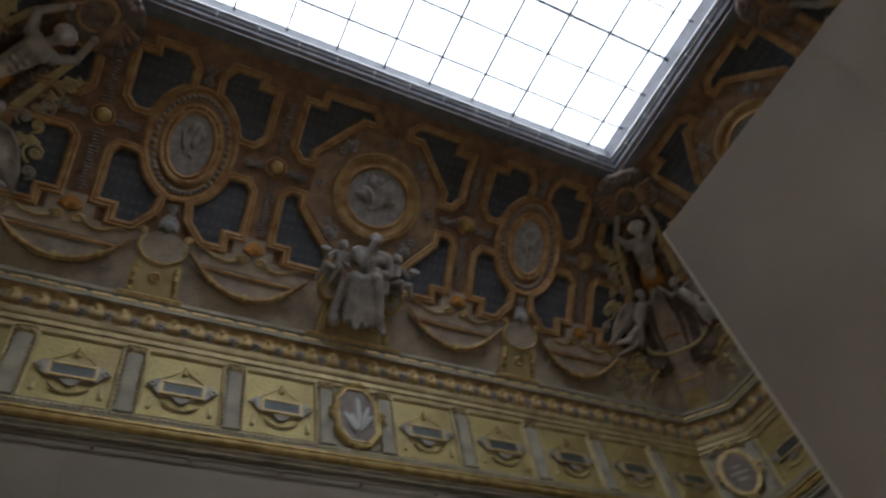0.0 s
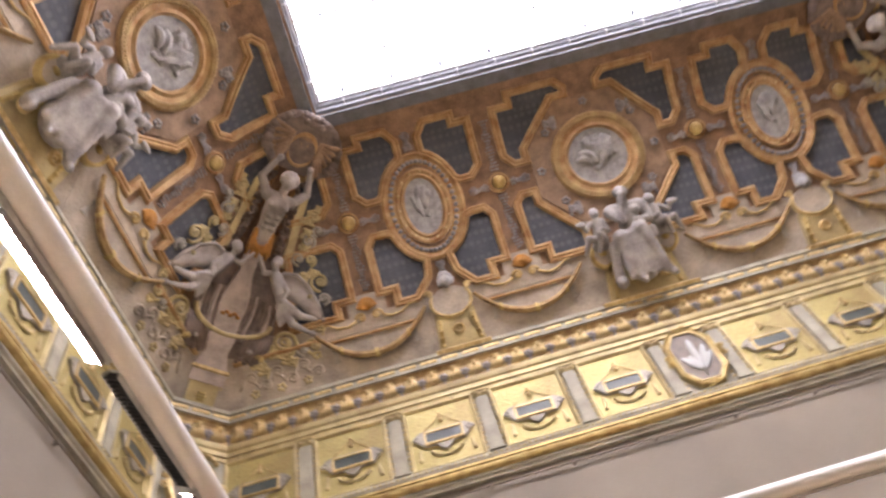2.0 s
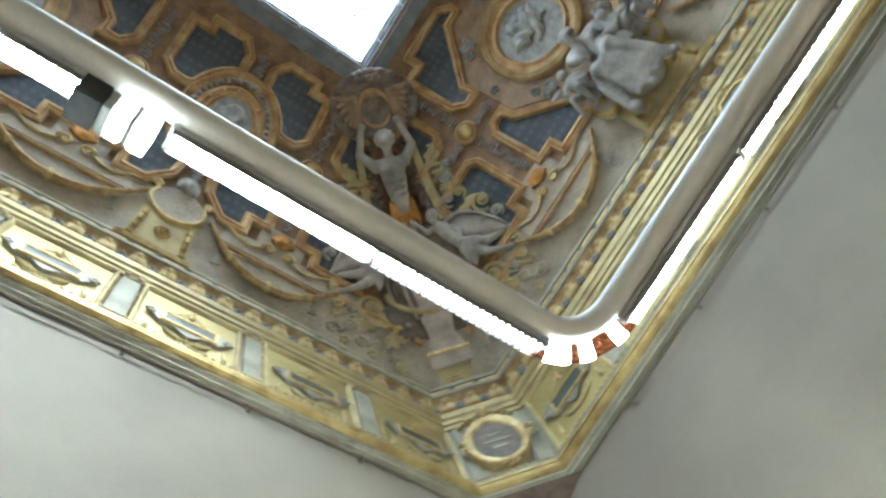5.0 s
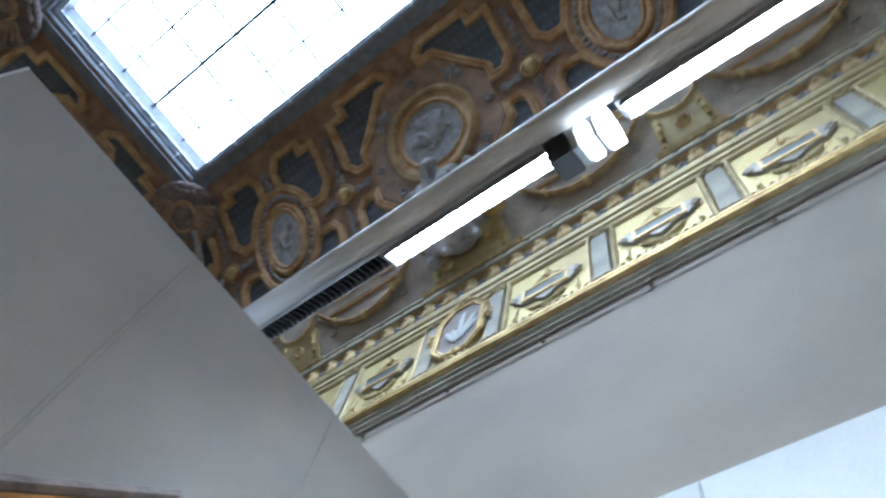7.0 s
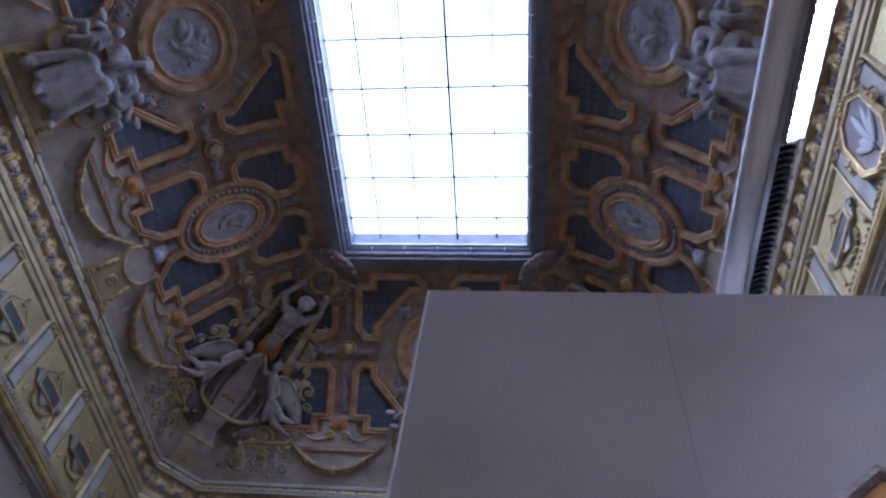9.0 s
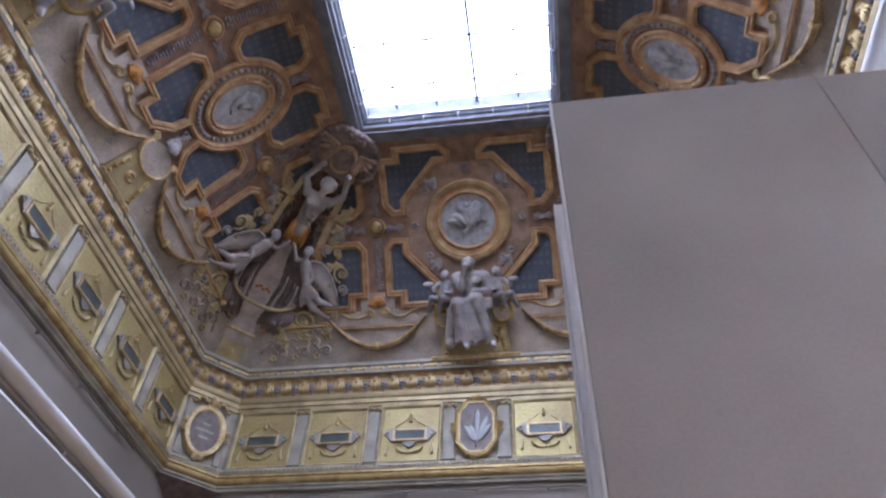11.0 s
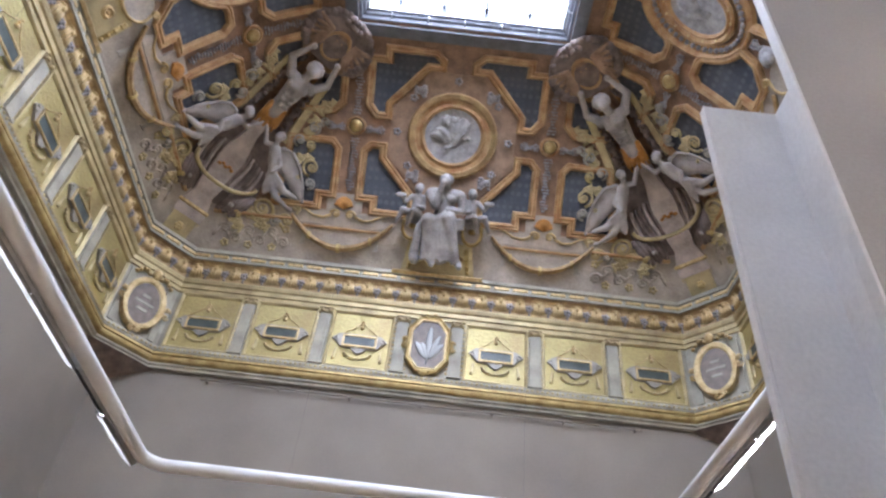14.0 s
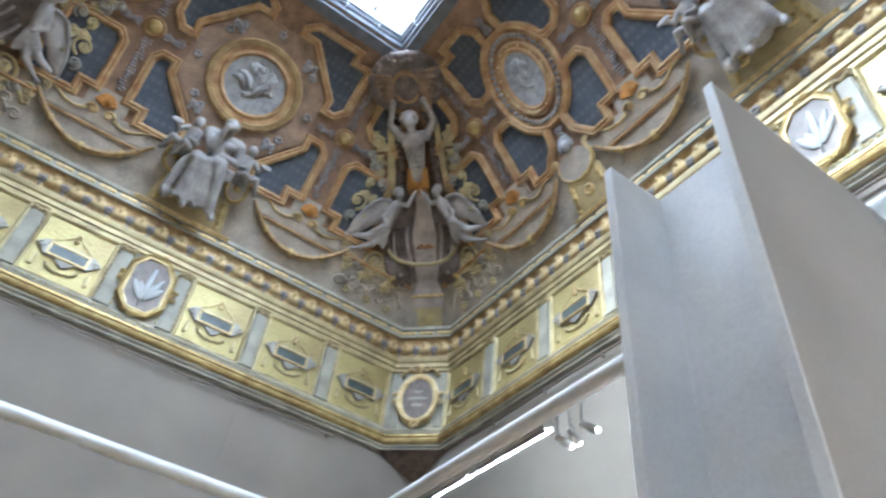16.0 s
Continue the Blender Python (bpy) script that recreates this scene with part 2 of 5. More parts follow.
def sweep(bm, path, profile, M, closed=True, step=0.18, ring=False, scale=None):
    """A moulding along a path on a surface M(u, v, h). profile: (offset to the left of the path, h)."""
    p = finely(path, closed, step)
    n = len(p)
    rows = []
    for i in range(n):
        a, b, c = p[i - 1] if (i or closed) else p[0], p[i], p[(i + 1) % n] if (i < n - 1 or closed) else p[-1]
        e0, e1 = (b[0] - a[0], b[1] - a[1]), (c[0] - b[0], c[1] - b[1])
        l0, l1 = math.hypot(*e0), math.hypot(*e1)
        if l0 < 1e-9:
            e0, l0 = e1, l1
        if l1 < 1e-9:
            e1, l1 = e0, l0
        n0, n1 = (-e0[1] / l0, e0[0] / l0), (-e1[1] / l1, e1[0] / l1)
        mx, my = n0[0] + n1[0], n0[1] + n1[1]
        k = 2 / max(mx * mx + my * my, 0.35)
        q = scale(i / max(1, n - 1)) if scale else 1.0
        rows.append([bm.verts.new(M(b[0] + mx * k * o * q, b[1] + my * k * o * q, h * q)) for o, h in profile])
    m = len(profile)
    for i in range(n if closed else n - 1):
        r0, r1 = rows[i], rows[(i + 1) % n]
        for j in range(m if ring else m - 1):
            bm.faces.new((r0[j], r0[(j + 1) % m], r1[(j + 1) % m], r1[j]))
    if ring and not closed:
        bm.faces.new(rows[0][::-1])
        bm.faces.new(rows[-1])


def plate(bm, poly, h0, h1, M, step=0.2):
    """A slab with the outline poly on a surface M, from h0 to h1."""
    t = bmesh.new()
    f = t.faces.new([t.verts.new((x, y, 0)) for x, y in poly])
    lo, hi = min(y for _, y in poly), max(y for _, y in poly)
    k = int((hi - lo) / step)
    for i in range(1, k + 1):
        v = lo + (hi - lo) * i / (k + 1)
        bmesh.ops.bisect_plane(t, geom=t.verts[:] + t.edges[:] + t.faces[:], plane_co=(0, v, 0), plane_no=(0, 1, 0))
    bmesh.ops.triangulate(t, faces=t.faces[:])
    top = {v: bm.verts.new(M(v.co.x, v.co.y, h1)) for v in t.verts}
    bot = {v: bm.verts.new(M(v.co.x, v.co.y, h0)) for v in t.verts if v.is_boundary}
    for f in t.faces:
        bm.faces.new([top[v] for v in f.verts])
    for e in t.edges:
        if e.is_boundary:
            a, b = e.verts
            bm.faces.new((top[a], top[b], bot[b], bot[a]))
    t.free()


def oval(rx, ry, cx=0.0, cy=0.0, n=40, a0=0.0, a1=360.0):
    k = n if a1 - a0 >= 360 else n - 1
    return [(cx + rx * math.cos(radians(a0 + (a1 - a0) * i / k)), cy + ry * math.sin(radians(a0 + (a1 - a0) * i / k))) for i in range(n)]


def rect(x0, x1, y0, y1):
    return [(x0, y0), (x1, y0), (x1, y1), (x0, y1)]


def blob(bm, c, r, q=None, seg=12):
    m = Matrix.Translation(c) @ (q.to_matrix().to_4x4() if q else Matrix()) @ Matrix.Diagonal((*r, 1)) if not isinstance(r, float) else Matrix.Translation(c) @ Matrix.Scale(r, 4)
    bmesh.ops.create_uvsphere(bm, u_segments=seg, v_segments=max(6, seg * 2 // 3), radius=1, matrix=m)


def limb(bm, a, b, r0, r1, seg=10):
    """A tapered limb with rounded ends."""
    a, b = E_(a), E_(b)
    d = b - a
    m = Matrix.Translation((a + b) / 2) @ d.to_track_quat("Z", "Y").to_matrix().to_4x4()
    bmesh.ops.create_cone(bm, cap_ends=True, segments=seg, radius1=r0, radius2=r1, depth=d.length, matrix=m)
    blob(bm, a, float(r0), seg=seg)
    blob(bm, b, float(r1), seg=seg)


def tube(bm, pts, r, closed=False, seg=10):
    """A round bar through points in space; r a number or a function of 0..1."""
    n = len(pts)
    pts = [E_(p) for p in pts]
    rows = []
    up = E_((0.13, 0.21, 0.97))
    for i in range(n):
        t = (pts[(i + 1) % n] - pts[i - 1]) if closed else (pts[min(i + 1, n - 1)] - pts[max(i - 1, 0)])
        t.normalize()
        x = (up - t * up.dot(t)).normalized()
        y = t.cross(x)
        up = x
        q = r(i / (n - 1)) if callable(r) else r
        rows.append([bm.verts.new(pts[i] + (x * math.cos(2 * math.pi * j / seg) + y * math.sin(2 * math.pi * j / seg)) * q) for j in range(seg)])
    for i in range(n if closed else n - 1):
        r0, r1 = rows[i], rows[(i + 1) % n]
        for j in range(seg):
            bm.faces.new((r0[j], r0[(j + 1) % seg], r1[(j + 1) % seg], r1[j]))
    if not closed:
        bm.faces.new(rows[0][::-1])
        bm.faces.new(rows[-1])


def fused(name, bm, material, voxel=0.025):
    """One carved mesh out of overlapping volumes."""
    ob = part(name, bm, material)
    md = ob.modifiers.new("fuse", "REMESH")
    md.mode, md.voxel_size, md.use_smooth_shade = "VOXEL", voxel, True
    sm = ob.modifiers.new("soften", "SMOOTH")
    sm.factor, sm.iterations = 0.5, 1
    me = bpy.data.meshes.new_from_object(ob.evaluated_get(bpy.context.evaluated_depsgraph_get()))
    me.name = name
    old = ob.data
    ob.modifiers.clear()
    ob.data = me
    bpy.data.meshes.remove(old)
    me.materials.clear()
    me.materials.append(material)
    return ob

# ---- the room ----
def solid(name, x0, x1, y0, y1, z0, z1, material, label):
    bm = bmesh.new()
    box(bm, x0, x1, y0, y1, z0, z1)
    return tagged(part(name, bm, material), label, "wall", kind="structure")


solid("wall_north", -B - 0.4, B + 0.4, A, A + 0.4, 0, 9.5, M_WALL, "beige painted gallery wall")
solid("wall_south", -B - 0.4, B + 0.4, -A - 0.4, -A, 0, 9.5, M_WALL, "beige painted gallery wall")
solid("wall_east", B, B + 0.4, -A, A, 0, 9.5, M_WALL, "beige painted gallery wall")
solid("wall_west", -B - 0.4, -B, -A, A, 0, 9.5, M_WALL, "beige painted gallery wall")
_bm = bmesh.new()
box(_bm, -B - 0.4, B + 0.4, -A - 0.4, A + 0.4, -0.2, 0)
tagged(part("floor", _bm, M_FLOOR), "brown oak gallery floor", "floor", kind="structure")


def cove_side(side):
    """One side of the coved ceiling, mitred at its ends, with a thick shell."""
    half = HALF[side]
    bm = bmesh.new()
    n, rows = 40, []
    for i in range(n + 1):
        s = ARC * i / n
        d = section(s)[0]
        rows.append([bm.verts.new(cv((half - d) * k, s)) for k in (-1, -0.5, 0, 0.5, 1)])
    for i in range(n):
        for j in range(4):
            bm.faces.new((rows[i][j], rows[i][j + 1], rows[i + 1][j + 1], rows[i + 1][j]))
    back = [[bm.verts.new(cv((half - section(s)[0] + 0.2) * k, s, -0.25)) for k in (-1, 1)] for s in (0, ARC * 0.3, ARC * 0.55, ARC * 0.8, ARC)]
    for a, b in zip(back, back[1:]):
        bm.faces.new((a[0], b[0], b[1], a[1]))
    ob = part("ceiling_cove_" + side, bm, M_RIB)
    ob.matrix_basis = SIDES[side]
    tagged(ob, "ochre painted cove of a coffered ceiling", "ceiling", kind="structure")


for _s in SIDES:
    cove_side(_s)

# Grey band at the foot of each cove
for _s in SIDES:
    _bm = bmesh.new()
    _h = HALF[_s]
    plate(_bm, [(-_h + 0.02, 0.02), (_h - 0.02, 0.02), (_h - 0.25, 0.98), (-_h + 0.25, 0.98)], -0.02, 0.02, cv)
    _o = part("trim_cove_band", _bm, M_BAND)
    _o.matrix_basis = SIDES[_s]
    tagged(_o, "grey stucco band at the foot of the cove", "ceiling band", kind="structure")

# The entablature runs round all eight sides
LOOP = [(-B + CH, A), (-B, A - CH), (-B, -A + CH), (-B + CH, -A), (B - CH, -A), (B, -A + CH), (B, A - CH), (B - CH, A)]


def ring_trim(name, profile, material, label):
    """A moulding round the room; profile: (inward distance, height)."""
    bm = bmesh.new()
    sweep(bm, LOOP, [(d, z + DZ) for d, z in profile], lambda x, y, h: E_((x, y, h)), True, 4.0)
    return tagged(part(name, bm, material), label, "cornice", kind="structure")


ring_trim("trim_lower_moulding", [(-0.02, 6.97), (0.06, 6.97), (0.06, 7.0), (0.09, 7.02), (0.09, 7.05)], M_GREY, "grey fillet under the gilded moulding")
ring_trim("trim_gilded_moulding", [(0.05, 7.05), (0.10, 7.06), (0.135, 7.08), (0.145, 7.11), (0.13, 7.14), (0.09, 7.15), (0.09, 7.165), (0.125, 7.17), (0.125, 7.20), (0.10, 7.205), (0.10, 7.225), (0.06, 7.235)], M_GOLD, "polished gilded half-round moulding")
ring_trim("trim_bead_moulding", [(0.05, 7.236), (0.09, 7.24), (0.10, 7.28), (0.07, 7.31), (0.04, 7.36), (-0.02, 7.365)], M_GREY, "grey bead and reel moulding")
ring_trim("trim_frieze", [(0.0, 7.36), (0.004, 7.36), (0.004, 8.42), (0.0, 8.42)], M_GREY, "grey painted frieze ground")
ring_trim("trim_architrave", [(-0.02, 8.40), (0.035, 8.405), (0.035, 8.47), (0.06, 8.475), (0.06, 8.55), (0.085, 8.57), (0.10, 8.62), (0.10, 8.645), (0.0, 8.65)], M_PALE, "pale gilded stepped architrave")
ring_trim("trim_leaf_band", [(0.02, 8.65), (0.02, 8.98), (0.05, 9.02), (0.09, 9.04), (0.02, 9.045)], M_SWAG, "dull gilded band behind acanthus leaves")
ring_trim("trim_cornice", [(0.02, 9.046), (0.11, 9.05), (0.115, 9.10), (0.07, 9.11), (0.07, 9.20), (0.11, 9.215), (0.11, 9.28), (0.03, 9.30), (-0.1, 9.31)], M_GREY, "grey cornice with a fillet of gilded bars")


_bm = bmesh.new()
for _sx, _sy in ((1, 1), (-1, 1), (-1, -1), (1, -1)):
    _v = [_bm.verts.new((_sx * (B - a), _sy * (A - b), z + DZ)) for a, b, z in ((0, CH + 0.12, 6.966), (CH + 0.12, 0, 6.966), (0, 0, 6.966), (0.004, 0.004, 6.69))]
    for _f in ((0, 1, 2), (0, 1, 3), (1, 2, 3), (0, 2, 3)):
        _bm.faces.new([_v[i] for i in _f])
tagged(part("trim_corner_soffit", _bm, M_BROWN), "dark brown underside of the chamfered corner", "cornice", kind="structure")


def run(pitch, z, h, proto, parent):
    """Pieces on one mesh along all eight sides of the entablature."""
    n = len(LOOP)
    for i in range(n):
        a, b = E_((*LOOP[i], 0)), E_((*LOOP[(i + 1) % n], 0))
        d = b - a
        k = max(1, round(d.length / pitch))
        ang = math.atan2(d.y, d.x) + math.pi
        for j in range(k):
            p = a + d * ((j + 0.5) / k)
            m = Matrix.Translation((p.x, p.y, z + DZ)) @ Matrix.Rotation(ang, 4, "Z")
            if proto.parent is None:
                proto.parent = parent
                proto.matrix_basis = m
            else:
                piece(proto.name.split(".")[0], proto, parent, m)


# Acanthus leaves, rosettes between them, gilded bars and beads
_bm = bmesh.new()
for _i in range(5):
    _x = (_i - 2) / 2
    limb(_bm, (_x * 0.05, -0.055 - 0.03 * (1 - abs(_x)), 0.09), (_x * 0.095, -0.045 - 0.02 * (1 - abs(_x)), -0.13 + 0.05 * abs(_x)), 0.032, 0.014, 6)
blob(_bm, E_((0, -0.07, 0.115)), (0.085, 0.05, 0.025), seg=8)
blob(_bm, E_((0, -0.10, 0.06)), (0.03, 0.03, 0.045), seg=6)
_leaf = part("leaf", _bm, M_BRIGHT, None, "", True)
_band = thing("leaf_moulding", "row of gilded acanthus leaves under the cornice", "moulding")
run(0.315, 8.83, 0, _leaf, _band)
_bm = bmesh.new()
for _k in range(5):
    blob(_bm, E_((0.045 * math.cos(_k * 1.2566), -0.04, 0.045 * math.sin(_k * 1.2566))), (0.03, 0.03, 0.03), seg=6)
blob(_bm, E_((0, -0.06, 0)), (0.025, 0.03, 0.025), seg=6)
blob(_bm, E_((0, -0.03, -0.09)), (0.02, 0.02, 0.05), seg=6)
_ros = part("rosette", _bm, M_LILAC, None, "", True)
for _v in _ros.data.vertices:
    _v.co.x += 0.1575
_rb = thing("rosette_moulding", "row of grey rosettes between the leaves", "moulding")
run(0.315, 8.84, 0, _ros, _rb)
_bm = bmesh.new()
box(_bm, -0.125, 0.125, -0.105, -0.06, -0.032, 0.032, 0.012)
_bar = part("bar", _bm, M_BRIGHT, None)
_gb = thing("bar_fillet", "fillet of short gilded bars along the cornice", "moulding")
run(0.315, 9.155, 0, _bar, _gb)
# Beads of the lower moulding, joined
_bm = bmesh.new()
for _i in range(8):
    _a, _d = E_((*LOOP[_i], 7.285 + DZ)), E_((*LOOP[(_i + 1) % 8], 7.285 + DZ)) - E_((*LOOP[_i], 7.285 + DZ))
    _k = round(_d.length / 0.075)
    _in = E_((-_d.y, _d.x, 0)).normalized()
    for _j in range(_k):
        _c0 = _a + _d * ((_j + 0.5) / _k) + _in * 0.095
        bmesh.ops.create_icosphere(_bm, subdivisions=1, radius=0.024, matrix=Matrix.Translation(_c0))
tagged(part("bead_row", _bm, M_PALE, None, "", True), "row of small gilded beads on the frieze base", "moulding", kind="stuff")

# ---- skylight ----
SX, SY = 1.605, 4.16
_sky = thing("skylight", "large glazed skylight with dark iron glazing bars", "skylight", kind="structure")
_bm = bmesh.new()
_lp = [(-1.725, 4.20), (-1.725, -4.20), (1.725, -4.20), (1.725, 4.20)]
sweep(_bm, _lp, [(-0.12, 12.05), (0.0, 12.06), (0.0, 12.13), (0.05, 12.15), (0.05, 12.24), (0.085, 12.26), (0.108, 12.36), (0.108, 12.75), (-0.2, 12.75), (-0.2, 12.05)], lambda x, y, h: E_((x, y, h)), True, 4.0, True)
part("curb", _bm, M_CURB, _sky)
_bm = bmesh.new()
sweep(_bm, _lp, [(0.085, 12.33), (0.135, 12.33), (0.135, 12.37), (0.085, 12.37)], lambda x, y, h: E_((x, y, h)), True, 4.0, True)
part("edge_fillet", _bm, M_METAL, _sky, "pale metal fillet round the opening")
_bars = []
for _x in (-1.1, -0.38, 0.33, 1.05):
    _bm = bmesh.new()
    box(_bm, -0.012 if _x < 0.3 or _x > 1 else -0.022, 0.012 if _x < 0.3 or _x > 1 else 0.022, -4.3, 4.3, -0.03, 0.03, 0.006)
    part("glazing_bar", _bm, M_IRON, _sky).matrix_basis = Matrix.Translation((_x, 0, 12.62))
_bm = bmesh.new()
box(_bm, -1.75, 1.75, -0.0125, 0.0125, -0.016, 0.016, 0.003)
_cross = part("cross_bar", _bm, M_IRON, _sky)
_ys = [-4.49 + 0.815 * _i for _i in range(11)]
_cross.matrix_basis = Matrix.Translation((0, _ys[1], 12.60))
for _y in _ys[2:]:
    piece("cross_bar", _cross, _sky, Matrix.Translation((0, _y, 12.60)))
_bm = bmesh.new()
box(_bm, -0.355, 0.355, -0.403, 0.403, -0.004, 0.004)
_pane = None
for _x in (-1.46, -0.74, -0.025, 0.69, 1.41):
    for _y in [y + 0.4075 for y in _ys]:
        _m = Matrix.Translation((_x, _y, 12.66))
        if _pane is None:
            _pane = part("pane", _bm, M_GLASS, _sky)
            _pane.matrix_basis = _m
            _pane.visible_shadow = False
        else:
            piece("pane", _pane, _sky, _m).visible_shadow = False
# Small hooks along the curb
_bm = bmesh.new()
tube(_bm, [(0, 0, 0), (0, -0.05, 0.0), (0, -0.07, 0.025), (0, -0.07, 0.06)], 0.012, seg=6)
blob(_bm, E_((0, -0.07, 0.06)), 0.02, seg=6)
_hook = part("hook", _bm, M_METAL, _sky)
_first = True
for _sd, _half, _off in (("north", 1.5, A - 4.15), ("south", 1.5, A - 4.15), ("east", 4.0, B - 1.675), ("west", 4.0, B - 1.675)):
    _k = round(_half * 2 / 0.62)
    for _j in range(_k):
        _m = SIDES[_sd] @ Matrix.Translation((-_half + 2 * _half * (_j + 0.5) / _k, -_off, 12.2))
        if _first:
            _hook.matrix_basis, _first = _m, False
        else:
            piece("hook", _hook, _sky, _m)
_bm = bmesh.new()
for _x0, _x1, _y0, _y1 in ((-5.2, -1.9, -7.8, 7.8), (1.9, 5.2, -7.8, 7.8), (-1.9, 1.9, 4.43, 7.8), (-1.9, 1.9, -7.8, -4.43)):
    box(_bm, _x0, _x1, _y0, _y1, 12.5, 12.7)
tagged(part("ceiling_slab", _bm, M_CURB), "dark slab above the cove round the skylight", "ceiling", kind="structure")

# ---- lighting rail ----
RX, RY, RZ, RR = 2.656, 4.932, 4.672, 0.066


def rail_loop(rx, ry, z, rad, n=8):
    pts = []
    for cx, cy, a in ((rx, ry, 0), (-rx, ry, 90), (-rx, -ry, 180), (rx, -ry, 270)):
        sx, sy = (1 if cx > 0 else -1), (1 if cy > 0 else -1)
        for i in range(n + 1):
            t = radians(a + 90 * i / n)
            pts.append((cx - sx * rad + rad * math.cos(t), cy - sy * rad + rad * math.sin(t), z))
    return pts


_rail = thing("lighting_rail", "suspended white tubular lighting rail with rounded corners", "lighting rail")
_bm = bmesh.new()
tube(_bm, rail_loop(RX, RY, RZ, 0.24), RR, True, 20)
part("tube", _bm, M_TUBE, _rail, "", True)
_bm = bmesh.new()
tube(_bm, [(0, 0, 0), (0, 0, 7.9)], 0.0008, seg=5)
_wire = None
for _x, _y in ((RX, -3.3), (RX, -1.2), (RX, 2.9), (-RX, -3.3), (-RX, 0.4), (-RX, 3.6), (1.2, RY), (-1.2, RY), (1.2, -RY), (-1.2, -RY)):
    _dw = B - abs(_x) if abs(_x) > 2 else A - abs(_y)
    _zt = min(p[1] for p in _pts if p[0] >= _dw) + 0.12
    _m = Matrix.Translation((_x, _y, RZ)) @ Matrix.Diagonal((1, 1, (_zt - RZ) / 7.9, 1))
    if _wire is None:
        _wire = part("wire", _bm, M_BLACK, _rail, "thin steel suspension wire")
        _wire.matrix_basis = _m
    else:
        piece("wire", _wire, _rail, _m)


def strip(length, lit, tube_glow=M_LAMP):
    """A linear luminaire beside the rail, tilted to the wall; local X along the rail, -Y into the room."""
    t = thing("strip_light" if lit else "louvre_strip", "lit white linear fluorescent luminaire on the rail" if lit else "unlit linear luminaire with a dark louvre on the rail", "light fitting", "luminaires along the rail")
    h = length / 2 - 0.012
    bm = bmesh.new()
    # trough section, opening down and outward
    sweep(bm, [(-h, 0), (h, 0)], [(-0.058, 0.0), (-0.064, 0.02), (-0.04, 0.05), (0.04, 0.05), (0.064, 0.02), (0.058, 0.0), (0.052, 0.0), (0.035, 0.04), (-0.035, 0.04), (-0.052, 0.0)], lambda u, v, k: E_((u, v, k)), False, 2, True)
    part("housing", bm, M_METAL, t)
    if lit:
        bm = bmesh.new()
        sweep(bm, [(-h + 0.01, 0), (h - 0.01, 0)], [(-0.05, 0.002), (0.0, -0.008), (0.05, 0.002), (0.035, 0.025), (-0.035, 0.025)], lambda u, v, k: E_((u, v, k)), False, 2, True)
        part("diffuser", bm, tube_glow, t, "glowing ribbed diffuser")
        bm = bmesh.new()
        n = int(length / 0.04)
        for i in range(n):
            x = -h + 2 * h * (i + 0.5) / n
            box(bm, x - 0.0015, x + 0.0015, -0.05, 0.05, -0.034, 0.002)
        for y in (-0.05, 0.05):
            box(bm, -h, h, y - 0.002, y + 0.002, -0.03, 0.004)
        part("lamella_grid", bm, M_LAMELLA, t, "grey metal cross lamellae over the lamp")
        for sx in (-1, 1):
            bm = bmesh.new()
            box(bm, sx * h - 0.014, sx * h + 0.014, -0.062, 0.062, -0.006, 0.052, 0.004)
            part("end_cap", bm, M_METAL, t)
    else:
        bm = bmesh.new()
        n = int(length / 0.035)
        for i in range(n):
            x = -h + 2 * h * (i + 0.5) / n
            box(bm, x - 0.004, x + 0.004, -0.05, 0.05, -0.002, 0.038)
        part("louvre", bm, M_BLACK, t, "black cross-blade louvre")
    bm = bmesh.new()
    limb(bm, (0, -0.02, 0.045), (0, -0.06, 0.08), 0.02, 0.02, 8)
    part("clip", bm, M_METAL, t)
    return t


def on_rail(side, u):
    """The pose of a luminaire: outer lower side of the rail, tilted to the wall."""
    half = {"north": A - RY, "south": A - RY, "east": B - RX, "west": B - RX}[side]
    return SIDES[side] @ Matrix.Translation((u, -half + 0.11, RZ - 0.045)) @ Matrix.Rotation(radians(30), 4, "X")


_lit, _dark, _short, _soft = strip(1.0, True), strip(1.0, False), strip(0.9, True), strip(1.0, True, M_DIM)
# East side: local u runs towards the south
# East pair at -2.4 and -3.4: not seen lit, added to brighten the wall
place(_lit, [on_rail("east", u) for u in (1.97, 3.27, -2.4, -3.4)] + [on_rail("south", u) for u in (-1.945, -0.945)] + [on_rail("south", 1.18)])
place(_short, [on_rail("south", 2.12)])
place(_soft, [on_rail("west", u) for u in (0.55, 1.55, 2.54, 4.32)] + [on_rail("east", 4.23)])
place(_dark, [on_rail("east", u) for u in (1.0, 0.0, -4.4)] + [on_rail("south", 0.15)] + [on_rail("west", u) for u in (3.32, -0.5, -1.5, -2.5, -3.5)])

# The copper-coloured bend at the south-east corner
_bend = thing("corner_light", "curved copper-coloured luminous sleeve at the rail corner", "light fitting")
for _k in range(9):
    _t = radians(270 + 90 * (_k + 0.5) / 9)
    _bm = bmesh.new()
    box(_bm, -0.036, 0.036, -0.05, 0.05, -0.018, 0.025, 0.012)
    _o = part("sleeve", _bm, M_LAMP if _k in (1, 4, 6, 7) else M_COPPER, _bend)
    _o.matrix_basis = Matrix.Translation((RX - 0.24 + 0.352 * math.cos(_t), -RY + 0.24 + 0.352 * math.sin(_t), RZ - 0.035)) @ Matrix.Rotation(_t + math.pi / 2, 4, "Z") @ Matrix.Rotation(radians(16), 4, "X")


